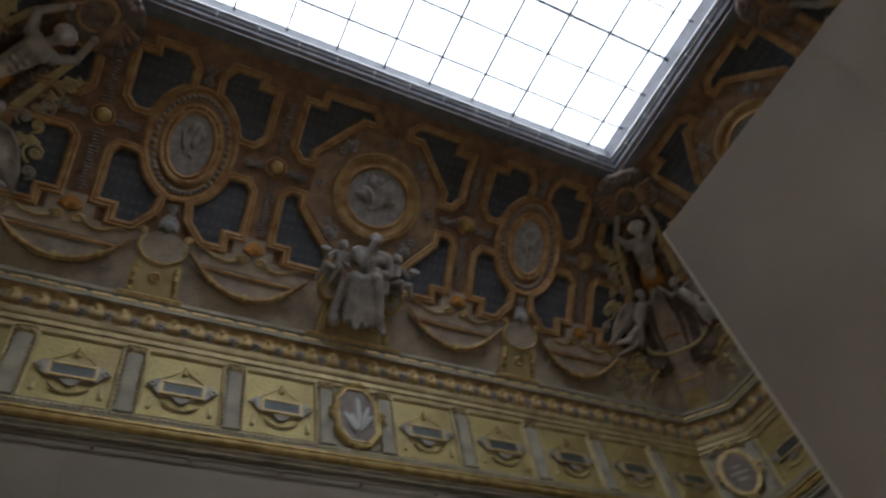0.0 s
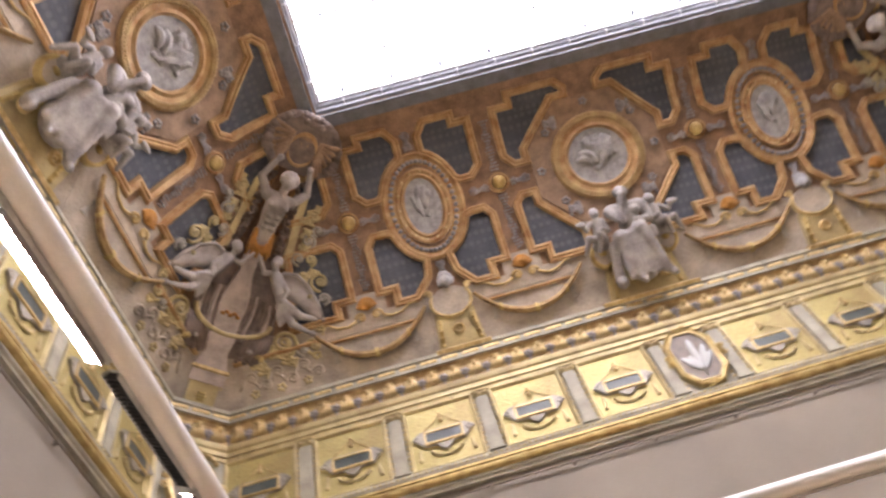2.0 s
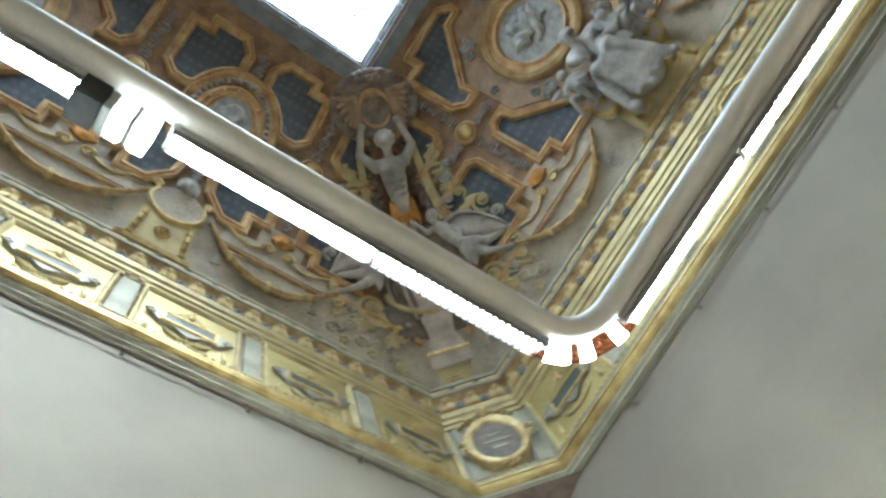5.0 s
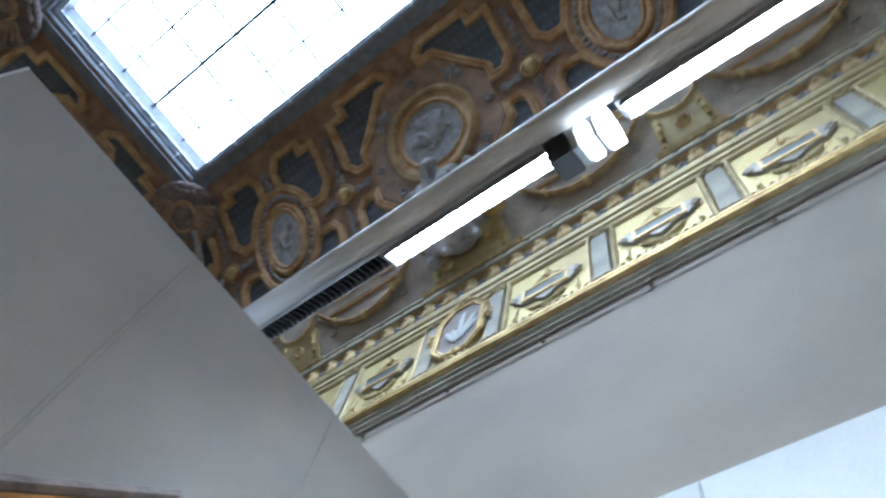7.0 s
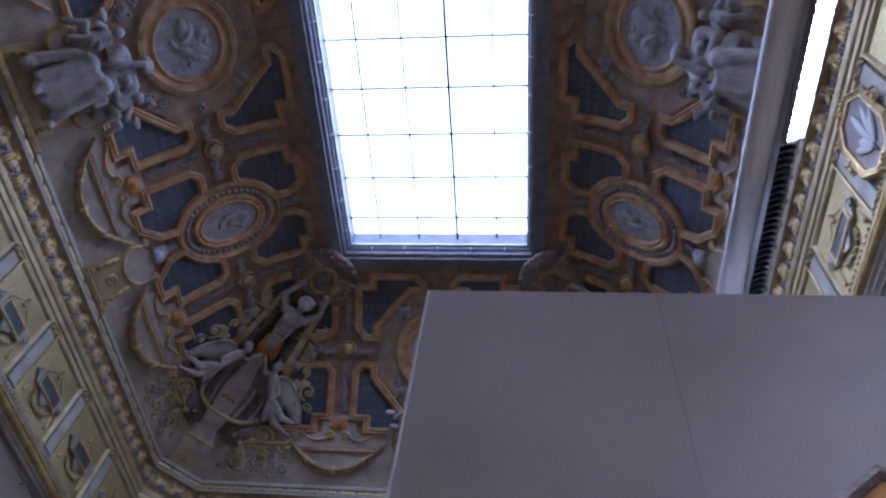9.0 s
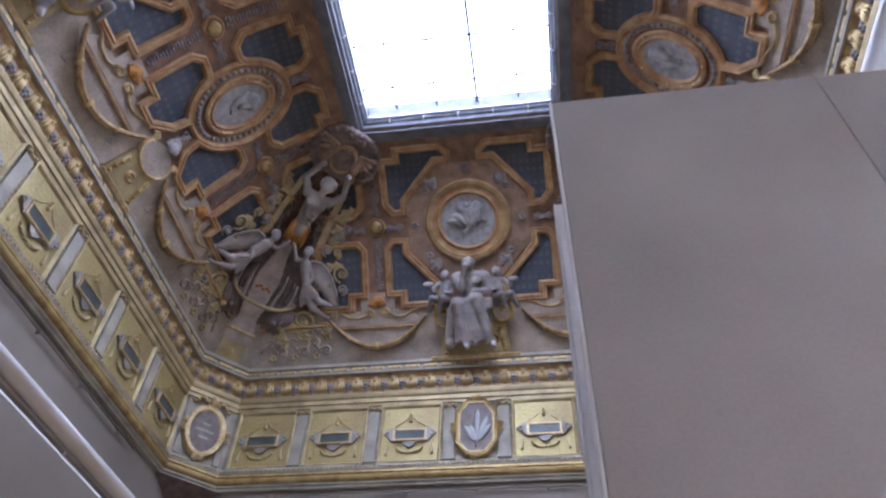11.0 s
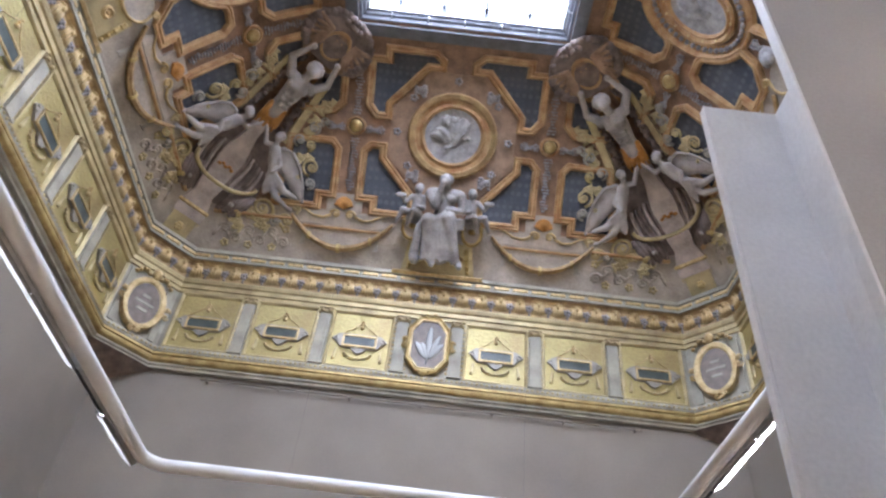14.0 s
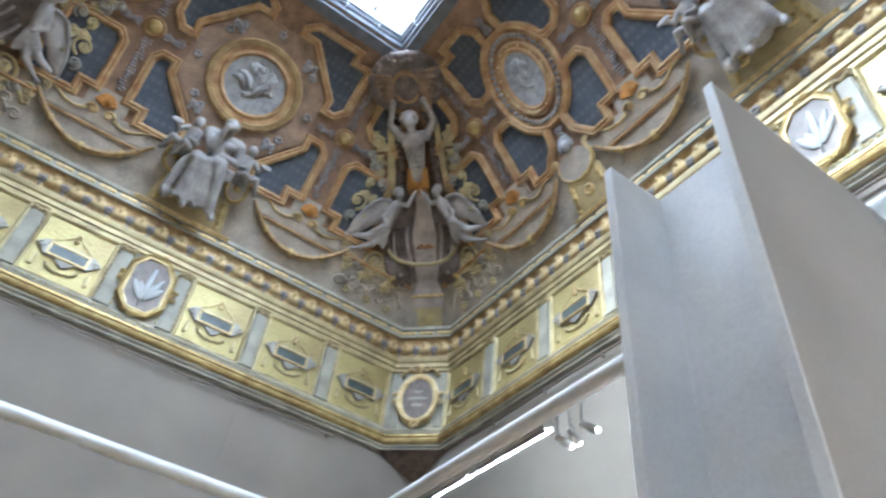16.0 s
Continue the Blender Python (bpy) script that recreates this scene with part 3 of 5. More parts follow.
def spot():
    """A finned spotlight head with two glowing windows."""
    t = thing("spotlight", "finned aluminium spotlight hanging from the rail", "spotlight", "spotlights on the rail")
    for x0, x1, m, nm in ((-0.18, -0.075, M_FIN, "heat_sink"), (-0.07, -0.03, M_METAL, "body"), (-0.025, 0.03, M_SPOT, "lens"), (0.034, 0.06, M_METAL, "collar"), (0.065, 0.13, M_SPOT, "lens")):
        bm = bmesh.new()
        if nm == "heat_sink":
            box(bm, x0 + 0.01, x1 - 0.01, -0.05, 0.05, -0.055, 0.055, 0.004)
            for i in range(9):
                fin = bmesh.new()
                box(fin, x0, x1, -0.075, 0.075, -0.062 + i * 0.0148, -0.057 + i * 0.0148, 0.001)
                part("fin", fin, m, t)
        else:
            box(bm, x0, x1, -0.07, 0.07, -0.06, 0.06, 0.012)
        part(nm, bm, m, t)
    bm = bmesh.new()
    box(bm, -0.13, 0.13, -0.03, 0.03, 0.07, 0.11, 0.005)
    part("bracket", bm, M_METAL, t)
    return t


_sp = spot()
place(_sp, [SIDES["east"] @ Matrix.Translation((2.60, -(B - RX) + 0.135, RZ - 0.11)) @ Matrix.Rotation(radians(30), 4, "X")])


def hanging_spot():
    """A small projector on a thin stem."""
    t = thing("projector_lamp", "small lit projector lamp on a thin stem below the rail", "spotlight", "small projectors on the rail")
    bm = bmesh.new()
    tube(bm, [(0, 0, 0.05), (0, 0, -0.12), (0.02, -0.02, -0.16)], 0.006, seg=6)
    part("stem", bm, M_BLACK, t)
    bm = bmesh.new()
    limb(bm, (0.0, 0.0, -0.17), (0.07, 0.05, -0.21), 0.022, 0.03)
    part("head", bm, M_TUBE, t, "", True)
    bm = bmesh.new()
    blob(bm, E_((0.085, 0.06, -0.218)), (0.026, 0.026, 0.018))
    part("lens", bm, M_SPOT, t)
    return t


_hs = hanging_spot()
place(_hs, [SIDES["east"] @ Matrix.Translation((u, -(B - RX) + 0.05, RZ - 0.05)) @ Matrix.Rotation(r, 4, "Z") for u, r in ((-1.5, 0.2), (-1.62, 1.2), (-1.75, 0.6))])

# ---- free-standing exhibition partition ----
PX, PF, PB, PT = 1.169, -0.901, -0.311, 4.276
_p = thing("exhibition_partition", "free-standing beige exhibition wall with white edges and a recessed end", "partition")
for _x0, _x1 in ((PX, PX + 1.033), (PX + 1.051, PX + 2.029), (PX + 2.047, 4.31)):
    _bm = bmesh.new()
    box(_bm, _x0, _x1, PF, PF + 0.04, 0.0, PT, 0.004)
    part("front_panel", _bm, M_PARTITION, _p)
# Back panels are whitened: light falling into the recess, put into their colour
for _x0, _x1 in ((PX, PX + 1.033), (PX + 1.051, PX + 2.029), (PX + 2.047, 4.31)):
    _bm = bmesh.new()
    box(_bm, _x0, _x1, PB - 0.04, PB, 0.0, PT, 0.004)
    part("back_panel", _bm, M_EDGE, _p, "back panel whitened for light in the recess")
for _y in (PF - 0.002, PB - 0.042):
    _bm = bmesh.new()
    box(_bm, PX - 0.012, PX - 0.001, _y, _y + 0.044, 0.0, PT + 0.002, 0.004)
    part("edge_strip", _bm, M_EDGE, _p, "white edge strip")
for _x0 in (PX + 1.042, PX + 2.038):
    _bm = bmesh.new()
    box(_bm, _x0 - 0.009, _x0 + 0.009, PF - 0.004, PF + 0.0385, 0.0, PT - 0.004, 0.003)
    part("joint_filler", _bm, M_PARTITION, _p)
_bm = bmesh.new()
box(_bm, 1.46, 4.28, PF + 0.04, PB - 0.04, 0.0, PT - 0.004)
part("core", _bm, M_EDGE, _p, "white recessed core")

# ---- wall lining and small wall fittings ----
_l = thing("wall_lining", "tall white lining board along the painted wall", "wall panel")
for _y0, _y1 in ((-3.3, -2.1), (-2.094, -0.894), (-0.888, 0.312)):
    _bm = bmesh.new()
    box(_bm, B - 0.05, B - 0.001, _y0, _y1, 0.0, 4.6, 0.006)
    part("board", _bm, M_LINING, _l)
_bm = bmesh.new()
tube(_bm, [(0, 0, 1.4), (0, 0, 4.58)], 0.0045, seg=6)
_rod = part("hanging_rod", _bm, M_LILAC)
tagged(_rod, "thin steel picture-hanging rod against the lining", "hanging rod", "picture rods")
place(_rod, [Matrix.Translation((B - 0.0535, y, 0)) for y in (-1.31, -1.45, -1.75, -1.89)])


def exit_sign():
    t = thing("exit_sign", "small green lit emergency exit sign on the wall", "exit sign", "exit signs")
    bm = bmesh.new()
    box(bm, -0.14, 0.14, -0.05, 0.0, -0.05, 0.05, 0.01)
    case = part("case", bm, M_TUBE, t)
    bm = bmesh.new()
    box(bm, -0.132, 0.132, -0.055, -0.051, -0.043, 0.043)
    part("face", bm, M_SIGN, case, "green glowing face")
    return t


_x = exit_sign()
place(_x, [SIDES["north"] @ Matrix.Translation((-1.85, 0, 4.42))])
# Door surround below the northern sign
_d = tagged(thing("door_1", "tall dark doorway with a moulded brown surround", "door"), kind="structure")
_bm = bmesh.new()
sweep(_bm, [(-3.0, 0.0), (-3.0, 4.2), (-1.0, 4.2), (-1.0, 0.0)], [(0.0, 0.0), (0.0, 0.06), (0.06, 0.08), (0.12, 0.05), (0.14, 0.0)], lambda u, v, h: E_((u, -h, v)), False, 6)
part("surround", _bm, M_FRAME, _d)
_bm = bmesh.new()
box(_bm, -2.98, -1.02, -0.02, -0.001, 0.0, 4.18)
part("leaf_panel", _bm, M_PIC, _d)
_d.matrix_basis = SIDES["north"]

# Gabled panel painting on the partition
_pic = thing("gabled_painting", "gold-ground gabled panel painting in a dark gilded frame", "painting")
_gab = [(2.165, 1.0), (3.275, 1.0), (3.275, 2.775), (2.72, 3.225), (2.165, 2.775)]
_gm = lambda u, v, h: E_((u, PF - h, v))
_bm = bmesh.new()
plate(_bm, _gab, 0.002, 0.085, _gm, 5)
part("panel", _bm, M_PALE, _pic, "gilded panel ground")
_bm = bmesh.new()
sweep(_bm, _gab, [(-0.012, 0.002), (-0.012, 0.11), (0.012, 0.12), (0.03, 0.105), (0.035, 0.085)], _gm, True, 3)
_pf = part("frame", _bm, M_BROWN, _pic, "dark outer frame")
_bm = bmesh.new()
sweep(_bm, _gab, [(0.035, 0.084), (0.035, 0.10), (0.09, 0.095), (0.095, 0.084)], _gm, True, 3)
part("gilt_border", _bm, M_ORANGE, _pf, "orange-gold border")
_bm = bmesh.new()
sweep(_bm, _gab, [(0.10, 0.084), (0.10, 0.102), (0.125, 0.102), (0.125, 0.084)], _gm, True, 3)
part("inner_fillet", _bm, M_PIC, _pf, "dark inner fillet")

# Picture rail pipe under the cornice
_bm = bmesh.new()
tube(_bm, [(-0.02, -0.07, -0.05), (-0.02, 0.0, 0.06), (0.02, 0.0, 0.06), (0.02, -0.07, -0.05)], 0.012, seg=6)
for _s in SIDES:
    _t = thing("picture_rail", "thin grey picture rail pipe on brackets under the cornice", "picture rail", "picture rails")
    _t.matrix_basis = SIDES[_s]
    _h = HALF[_s] - 1.5
    _bm2 = bmesh.new()
    tube(_bm2, [(-_h, -0.05, 6.92), (_h, -0.05, 6.92)], 0.014, seg=8)
    part("pipe", _bm2, M_WALL, _t, "", True)
    _k = int(2 * _h / 1.04)
    for _j in range(_k + 1):
        _u = (_j - _k / 2) * 1.04
        _bm2 = bmesh.new()
        box(_bm2, _u - 0.014, _u + 0.014, -0.066, 0.0, 6.89, 6.95, 0.004)
        part("bracket", _bm2, M_WALL, _t)

# ---- frieze: panels, pilasters, medallions ----
def frieze_panel():
    """A square gilded panel with a hanging slate plaque in a scrolled grey mount."""
    t = thing("frieze_panel", "gilded frieze panel with a slate plaque in a grey mount", "frieze panel", "panels of the frieze")
    bm = bmesh.new()
    plate(bm, rect(-0.49, 0.49, 7.37, 8.385), 0.0, 0.012, fw, 3)
    part("ground", bm, M_PANEL, t)
    bm = bmesh.new()
    sweep(bm, rect(-0.47, 0.47, 7.385, 8.37), [(-0.025, 0.0), (-0.025, 0.045), (-0.008, 0.05), (0.012, 0.03), (0.02, 0.012)], fw, True, 3)
    part("frame", bm, M_PALE, t)
    # grey mount with drooping ears
    bm = bmesh.new()
    plate(bm, [(-0.34, 7.79), (-0.28, 7.72), (-0.12, 7.71), (-0.06, 7.64), (0, 7.61), (0.06, 7.64), (0.12, 7.71), (0.28, 7.72), (0.34, 7.79), (0.40, 7.86), (0.36, 7.93), (0.30, 7.96), (-0.30, 7.96), (-0.36, 7.93), (-0.40, 7.86)], 0.01, 0.05, fw, 3)
    for sx in (-1, 1):
        tube(bm, [fw(sx * (0.36 + 0.05 * math.cos(a * 0.5) * (1 - a / 16)), 7.84 + 0.06 * math.sin(a * 0.5) * (1 - a / 16), 0.05) for a in range(0, 15)], 0.016, seg=6)
    mount = part("mount", bm, M_MOUNT, t, "grey scrolled mount")
    bm = bmesh.new()
    plate(bm, rect(-0.235, 0.235, 7.755, 7.905), 0.045, 0.058, fw, 3)
    plaque = part("plaque", bm, M_SLAB, t, "dark slate plaque")
    bm = bmesh.new()
    sweep(bm, rect(-0.25, 0.25, 7.74, 7.92), [(-0.02, 0.045), (-0.015, 0.07), (0.012, 0.07), (0.016, 0.055)], fw, True, 3)
    part("plaque_frame", bm, M_BRIGHT, plaque, "bright gilded fillet")
    # finial with strings above, festoon below, tassels beside
    bm = bmesh.new()
    for z, r in ((8.10, 0.035), (8.155, 0.028), (8.20, 0.02)):
        blob(bm, fw(0, z, 0.035), (r, 0.03, r), seg=8)
    for sx in (-1, 1):
        tube(bm, [fw(0, 8.21, 0.03), fw(sx * 0.12, 8.08, 0.025), fw(sx * 0.3, 7.95, 0.03)], 0.008, seg=5)
    part("finial", bm, M_BRIGHT, mount, "gilded finial")
    bm = bmesh.new()
    for i in range(15):
        a = math.pi * i / 14
        blob(bm, fw(-0.2 * math.cos(a), 7.62 - 0.10 * math.sin(a) + 0.012 * (i % 2), 0.03), (0.022, 0.025, 0.02), seg=6)
    part("festoon", bm, M_PALE, mount, "gilded festoon")["kind"] = "stuff"
    for sx in (-1, 1):
        bm = bmesh.new()
        limb(bm, fw(sx * 0.34, 7.70, 0.02), fw(sx * 0.36, 7.52, 0.02), 0.012, 0.03, 6)
        part("tassel", bm, M_PALE, mount, "gilded tassel")
    return t


LONG = [k * (1.05 + 1.243 * i) for i in range(5) for k in (-1, 1)]
SHORT = [k * (1.055 + 1.215 * i) for i in range(3) for k in (-1, 1)]
place(frieze_panel(), [at(s, u) for s in ("north", "south") for u in SHORT] + [at(s, u) for s in ("east", "west") for u in LONG])


def pilaster():
    t = thing("pilaster", "flat grey pilaster with gilded capital between frieze panels", "pilaster", "pilasters of the frieze")
    bm = bmesh.new()
    plate(bm, rect(-0.085, 0.085, 7.42, 8.30), 0.0, 0.05, fw, 3)
    part("shaft", bm, M_GREY, t)
    bm = bmesh.new()
    sweep(bm, [(-0.11, 8.30), (0.11, 8.30)], [(0.0, 0.02), (0.0, 0.06), (0.03, 0.075), (0.06, 0.06), (0.09, 0.085), (0.10, 0.02)], fw, False, 3, True)
    for x in (-0.06, 0.06):
        blob(bm, fw(x, 8.34, 0.07), (0.035, 0.025, 0.03), seg=8)
    part("capital", bm, M_PALE, t)
    bm = bmesh.new()
    sweep(bm, [(-0.105, 7.365), (0.105, 7.365)], [(0.0, 0.02), (0.0, 0.075), (0.025, 0.075), (0.035, 0.06), (0.055, 0.06), (0.06, 0.02)], fw, False, 3, True)
    part("base", bm, M_GREY, t)
    bm = bmesh.new()
    for sx in (-1, 1):
        for i in range(11):
            blob(bm, fw(sx * 0.115, 7.46 + i * 0.082, 0.015), (0.018, 0.02, 0.024), seg=6)
    part("bead_strip", bm, M_BRIGHT, t, "gilded beads along the pilaster")["kind"] = "stuff"
    return t


_pl = [at(s, k * (0.43 if i < 0 else 1.663 + 1.215 * i)) for s in ("north", "south") for i in (-1, 0, 1) for k in (-1, 1)]
_pl += [at(s, k * (0.43 if i < 0 else 1.671 + 1.243 * i)) for s in ("east", "west") for i in (-1, 0, 1, 2, 3) for k in (-1, 1)]
place(pilaster(), _pl)


def octagon_medallion():
    t = thing("octagon_medallion", "octagonal gilded medallion with a white palm motif on grey", "medallion", "octagonal medallions of the frieze")
    o = [(-0.13, 7.47), (0.13, 7.47), (0.27, 7.66), (0.27, 8.16), (0.13, 8.36), (-0.13, 8.36), (-0.27, 8.16), (-0.27, 7.66)]
    bm = bmesh.new()
    plate(bm, o, 0.0, 0.06, fw, 3)
    part("ground", bm, M_TABLET, t, "brown-grey ground")
    bm = bmesh.new()
    sweep(bm, o, [(-0.065, 0.0), (-0.07, 0.08), (-0.05, 0.10), (-0.028, 0.08), (-0.012, 0.075), (-0.008, 0.06)], fw, True, 0.5)
    for x, z in ((0, 8.44), (0, 7.385), (-0.365, 7.9), (0.365, 7.9)):
        for k in (-1, 1):
            dx, dz = (k * 0.05, 0) if x == 0 else (0, k * 0.05)
            tube(bm, [fw(x + dx + 0.055 * math.exp(-q * 0.12) * math.cos(q * 0.6 * k), z + dz + 0.055 * math.exp(-q * 0.12) * math.sin(q * 0.6 * k), 0.085 + 0.002 * q) for q in range(16)], 0.016, seg=6)
        blob(bm, fw(x, z, 0.085), (0.03, 0.03, 0.03), seg=8)
    part("frame", bm, M_GOLD, t)
    bm = bmesh.new()
    sweep(bm, o, [(-0.008, 0.055), (-0.004, 0.085), (0.014, 0.085), (0.018, 0.055)], fw, True, 0.5)
    part("inner_fillet", bm, M_BRIGHT, t, "pale gilded inner fillet")
    bm = bmesh.new()
    for a, l in ((2, 0.66), (-30, 0.40), (34, 0.42), (20, 0.54), (-16, 0.36)):
        x1, z1 = math.sin(radians(a)) * l, 7.64 + math.cos(radians(a)) * l
        blob(bm, fw(x1 * 0.55, 7.59 + (z1 - 7.59) * 0.52, 0.07), (0.048, 0.02, l * 0.42), Matrix.Rotation(radians(a), 3, "Y").to_quaternion(), 8)
    limb(bm, fw(0, 7.56, 0.068), fw(0.01, 7.9, 0.07), 0.014, 0.012, 6)
    part("palm_motif", bm, M_LINING, t, "white palm motif", True)
    return t


place(octagon_medallion(), [SIDES[s] for s in SIDES])


def corner_medallion():
    """On each chamfer: pilaster strips, an oval inscribed tablet and its crest."""
    t = thing("oval_medallion", "oval grey inscribed tablet in gilded frame on chamfered corner", "medallion", "oval corner medallions")
    bm = bmesh.new()
    plate(bm, oval(0.255, 0.37, 0, 7.86), 0.0, 0.08, fc, 3)
    tablet = part("tablet", bm, M_TABLET, t)
    bm = bmesh.new()
    sweep(bm, oval(0.26, 0.375, 0, 7.86, 48), [(-0.075, 0.0), (-0.08, 0.10), (-0.055, 0.135), (-0.03, 0.10), (-0.01, 0.125), (0.018, 0.08)], fc, True, 1)
    for x, z, dx, dz in ((-0.335, 7.86, 0, 1), (0.335, 7.86, 0, 1), (0, 7.40, 1, 0)):
        for k in (-1, 1):
            tube(bm, [fc(x + (dz * math.copysign(0.03, x) + dx * k * 0.055) + 0.06 * math.exp(-j * 0.12) * math.cos(j * 0.6 * k), z + dz * k * 0.055 - dx * 0.02 + 0.06 * math.exp(-j * 0.12) * math.sin(j * 0.6 * k), 0.1 + 0.002 * j) for j in range(16)], 0.016, seg=6)
    part("frame", bm, M_BRIGHT, t, "bright gilded scrolled frame", True)
    for z, w in ((7.86, 0.30), (7.98, 0.13), (7.74, 0.16)):
        bm = bmesh.new()
        plate(bm, rect(-w / 2, w / 2, z - 0.022, z + 0.022), 0.078, 0.088, fc, 3)
        part("inscription_bar", bm, M_GREY, tablet, "pale bar of writing")
    bm = bmesh.new()
    blob(bm, fc(0, 8.38, 0.12), (0.075, 0.07, 0.10), seg=10)
    for sx in (-1, 1):
        for i in range(5):
            a = i * 0.55
            blob(bm, fc(sx * (0.10 + 0.05 * i), 8.37 + 0.06 * math.sin(a * 2), 0.07), (0.035, 0.035, 0.03), seg=6)
    part("crest", bm, M_BRIGHT, t, "", True)
    for sx in (-1, 1):
        bm = bmesh.new()
        plate(bm, rect(sx * 0.33 - 0.05, sx * 0.33 + 0.05, 7.38, 8.38), 0.0, 0.035, fc, 3)
        part("strip", bm, M_GREY, t)
    return t


place(corner_medallion(), CORNERS)




# ---- coffers of the cove ----
FRAME = [(-0.085, 0.0), (-0.085, 0.05), (-0.06, 0.075), (-0.03, 0.06), (-0.01, 0.085), (0.025, 0.075), (0.045, 0.035), (0.05, 0.008)]


def coffer(poly, label):
    area = sum(poly[i][0] * poly[(i + 1) % len(poly)][1] - poly[(i + 1) % len(poly)][0] * poly[i][1] for i in range(len(poly)))
    if area < 0:
        poly = poly[::-1]
    t = thing("ceiling_coffer", label, "coffer", "coffers of the ceiling")
    bm = bmesh.new()
    plate(bm, poly, -0.01, 0.012, cv, 0.15)
    part("ground", bm, M_BLUE, t)
    bm = bmesh.new()
    sweep(bm, poly, FRAME, cv, True, 0.2)
    part("frame", bm, M_FRAME, t)
    return t


def both(poly, sides, us, label):
    """A coffer and its mirror image about each place."""
    for k in (1, -1):
        place(coffer([(k * x, y) for x, y in poly], label), [at(s, u) for s in sides for u in us])


LAB = "dark blue stencilled coffer in ochre frame"
ALL = list(SIDES)
both([(-1.17, 3.9), (-0.42, 3.9), (-0.3, 3.78), (-0.3, 3.69), (-0.52, 3.69), (-1.15, 2.97), (-1.15, 2.77), (-1.32, 2.77), (-1.45, 2.93), (-1.45, 3.70), (-1.17, 3.70)], ALL, [0], LAB + " beside the octagon")
both([(-1.36, 2.2), (-1.17, 2.2), (-1.17, 2.0), (-0.6, 1.35), (-0.6, 1.05), (-1.2, 1.05), (-1.2, 1.28), (-1.46, 1.28), (-1.46, 2.08)], ALL, [0], LAB + " beside the seated figure")
_arc_u = oval(0.66, 0.93, 0, 2.47, 9, 22, 72)
both([(0.34, 3.82), (0.75, 3.82), (0.75, 3.66), (1.0, 3.66), (1.0, 2.92), (0.86, 2.77), (0.68, 2.77)] + _arc_u + [(0.2, 3.62)], ["east", "west"], [-2.92, 2.92], LAB + " curving round an oval")
_arc_l = oval(0.66, 0.93, 0, 2.47, 9, -72, -22)
both([(0.25, 1.3), (0.48, 1.03), (0.75, 1.03), (0.75, 1.28), (1.0, 1.28), (1.0, 2.02), (0.9, 2.16), (0.70, 2.16)] + _arc_l[::-1], ["east", "west"], [-2.92, 2.92], LAB + " curving under an oval")
_outer_l = [(-1.92, 2.2), (-1.82, 2.08), (-1.82, 1.28), (-2.07, 1.28), (-2.07, 1.05), (-2.75, 1.05), (-2.6, 2.2)]
_outer_u = [(-1.82, 2.92), (-1.95, 2.77), (-2.45, 2.77), (-2.2, 3.35), (-1.82, 3.55)]
for _q, _l in ((_outer_l, " beside the corner figures"), (_outer_u, " under the corner shield")):
    _base = [(x - 0.12, y) for x, y in _q]
    place(coffer(_base, LAB + _l), [at(s, 0) for s in ("north", "south")] + [at(s, -2.46) for s in ("east", "west")])
    place(coffer([(-x, y) for x, y in _base], LAB + _l), [at(s, 0) for s in ("north", "south")] + [at(s, 2.46) for s in ("east", "west")])


def leafy(bm, a, b, width, M, n, seed):
    """A strip of small leaves and buds between two points of the surface."""
    rnd = random.Random(seed)
    along = abs(b[1] - a[1]) > abs(b[0] - a[0])
    for i in range(2 * n):
        f = (i + 0.5) / (2 * n)
        x, y = a[0] + (b[0] - a[0]) * f, a[1] + (b[1] - a[1]) * f
        for k in (-2, -1, 0, 1, 2):
            w = k * width * 0.22 * (0.65 + 0.35 * math.sin(f * n * 2.6)) + rnd.uniform(-0.012, 0.012)
            dx, dy = (w, 0) if along else (0, w)
            r = width * rnd.uniform(0.11, 0.19)
            blob(bm, M(x + dx, y + dy, 0.03 + rnd.uniform(0, 0.014)), (r, r * 0.9, r), seg=6)


def rib_cross():
    """The crossing of two ribs: gilded boss and grey foliage along four arms."""
    t = thing("rib_crossing", "gilded round boss with grey foliage along the ceiling ribs", "ceiling boss", "rib crossings")
    bm = bmesh.new()
    sweep(bm, oval(0.14, 0.14, 0, 2.52, 24), [(-0.03, 0.0), (-0.03, 0.05), (0.0, 0.06), (0.02, 0.03)], cv, True, 1)
    part("ring", bm, M_FRAME, t)
    bm = bmesh.new()
    d, z, td, tz = section(2.52)
    q = Euler((math.atan2(-td, tz) * -1, 0, 0)).to_quaternion()
    blob(bm, cv(0, 2.52, 0.05), (0.115, 0.075, 0.115), q, 16)
    part("boss", bm, M_GOLD, t, "", True)
    for a, b, n in (((0, 2.72), (0, 3.6), 8), ((0, 2.32), (0, 1.35), 9), ((0.18, 2.48), (0.5, 2.48), 4), ((-0.18, 2.48), (-0.5, 2.48), 4)):
        bm = bmesh.new()
        leafy(bm, a, b, 0.13, cv, n, n)
        part("foliage", bm, M_LILAC, t, "grey stucco foliage", True)
    return t


place(rib_cross(), [at(s, u) for s in ("north", "south") for u in (-1.66, 1.66)] + [at(s, u) for s in ("east", "west") for u in (-4.14, -1.66, 1.66, 4.14)])


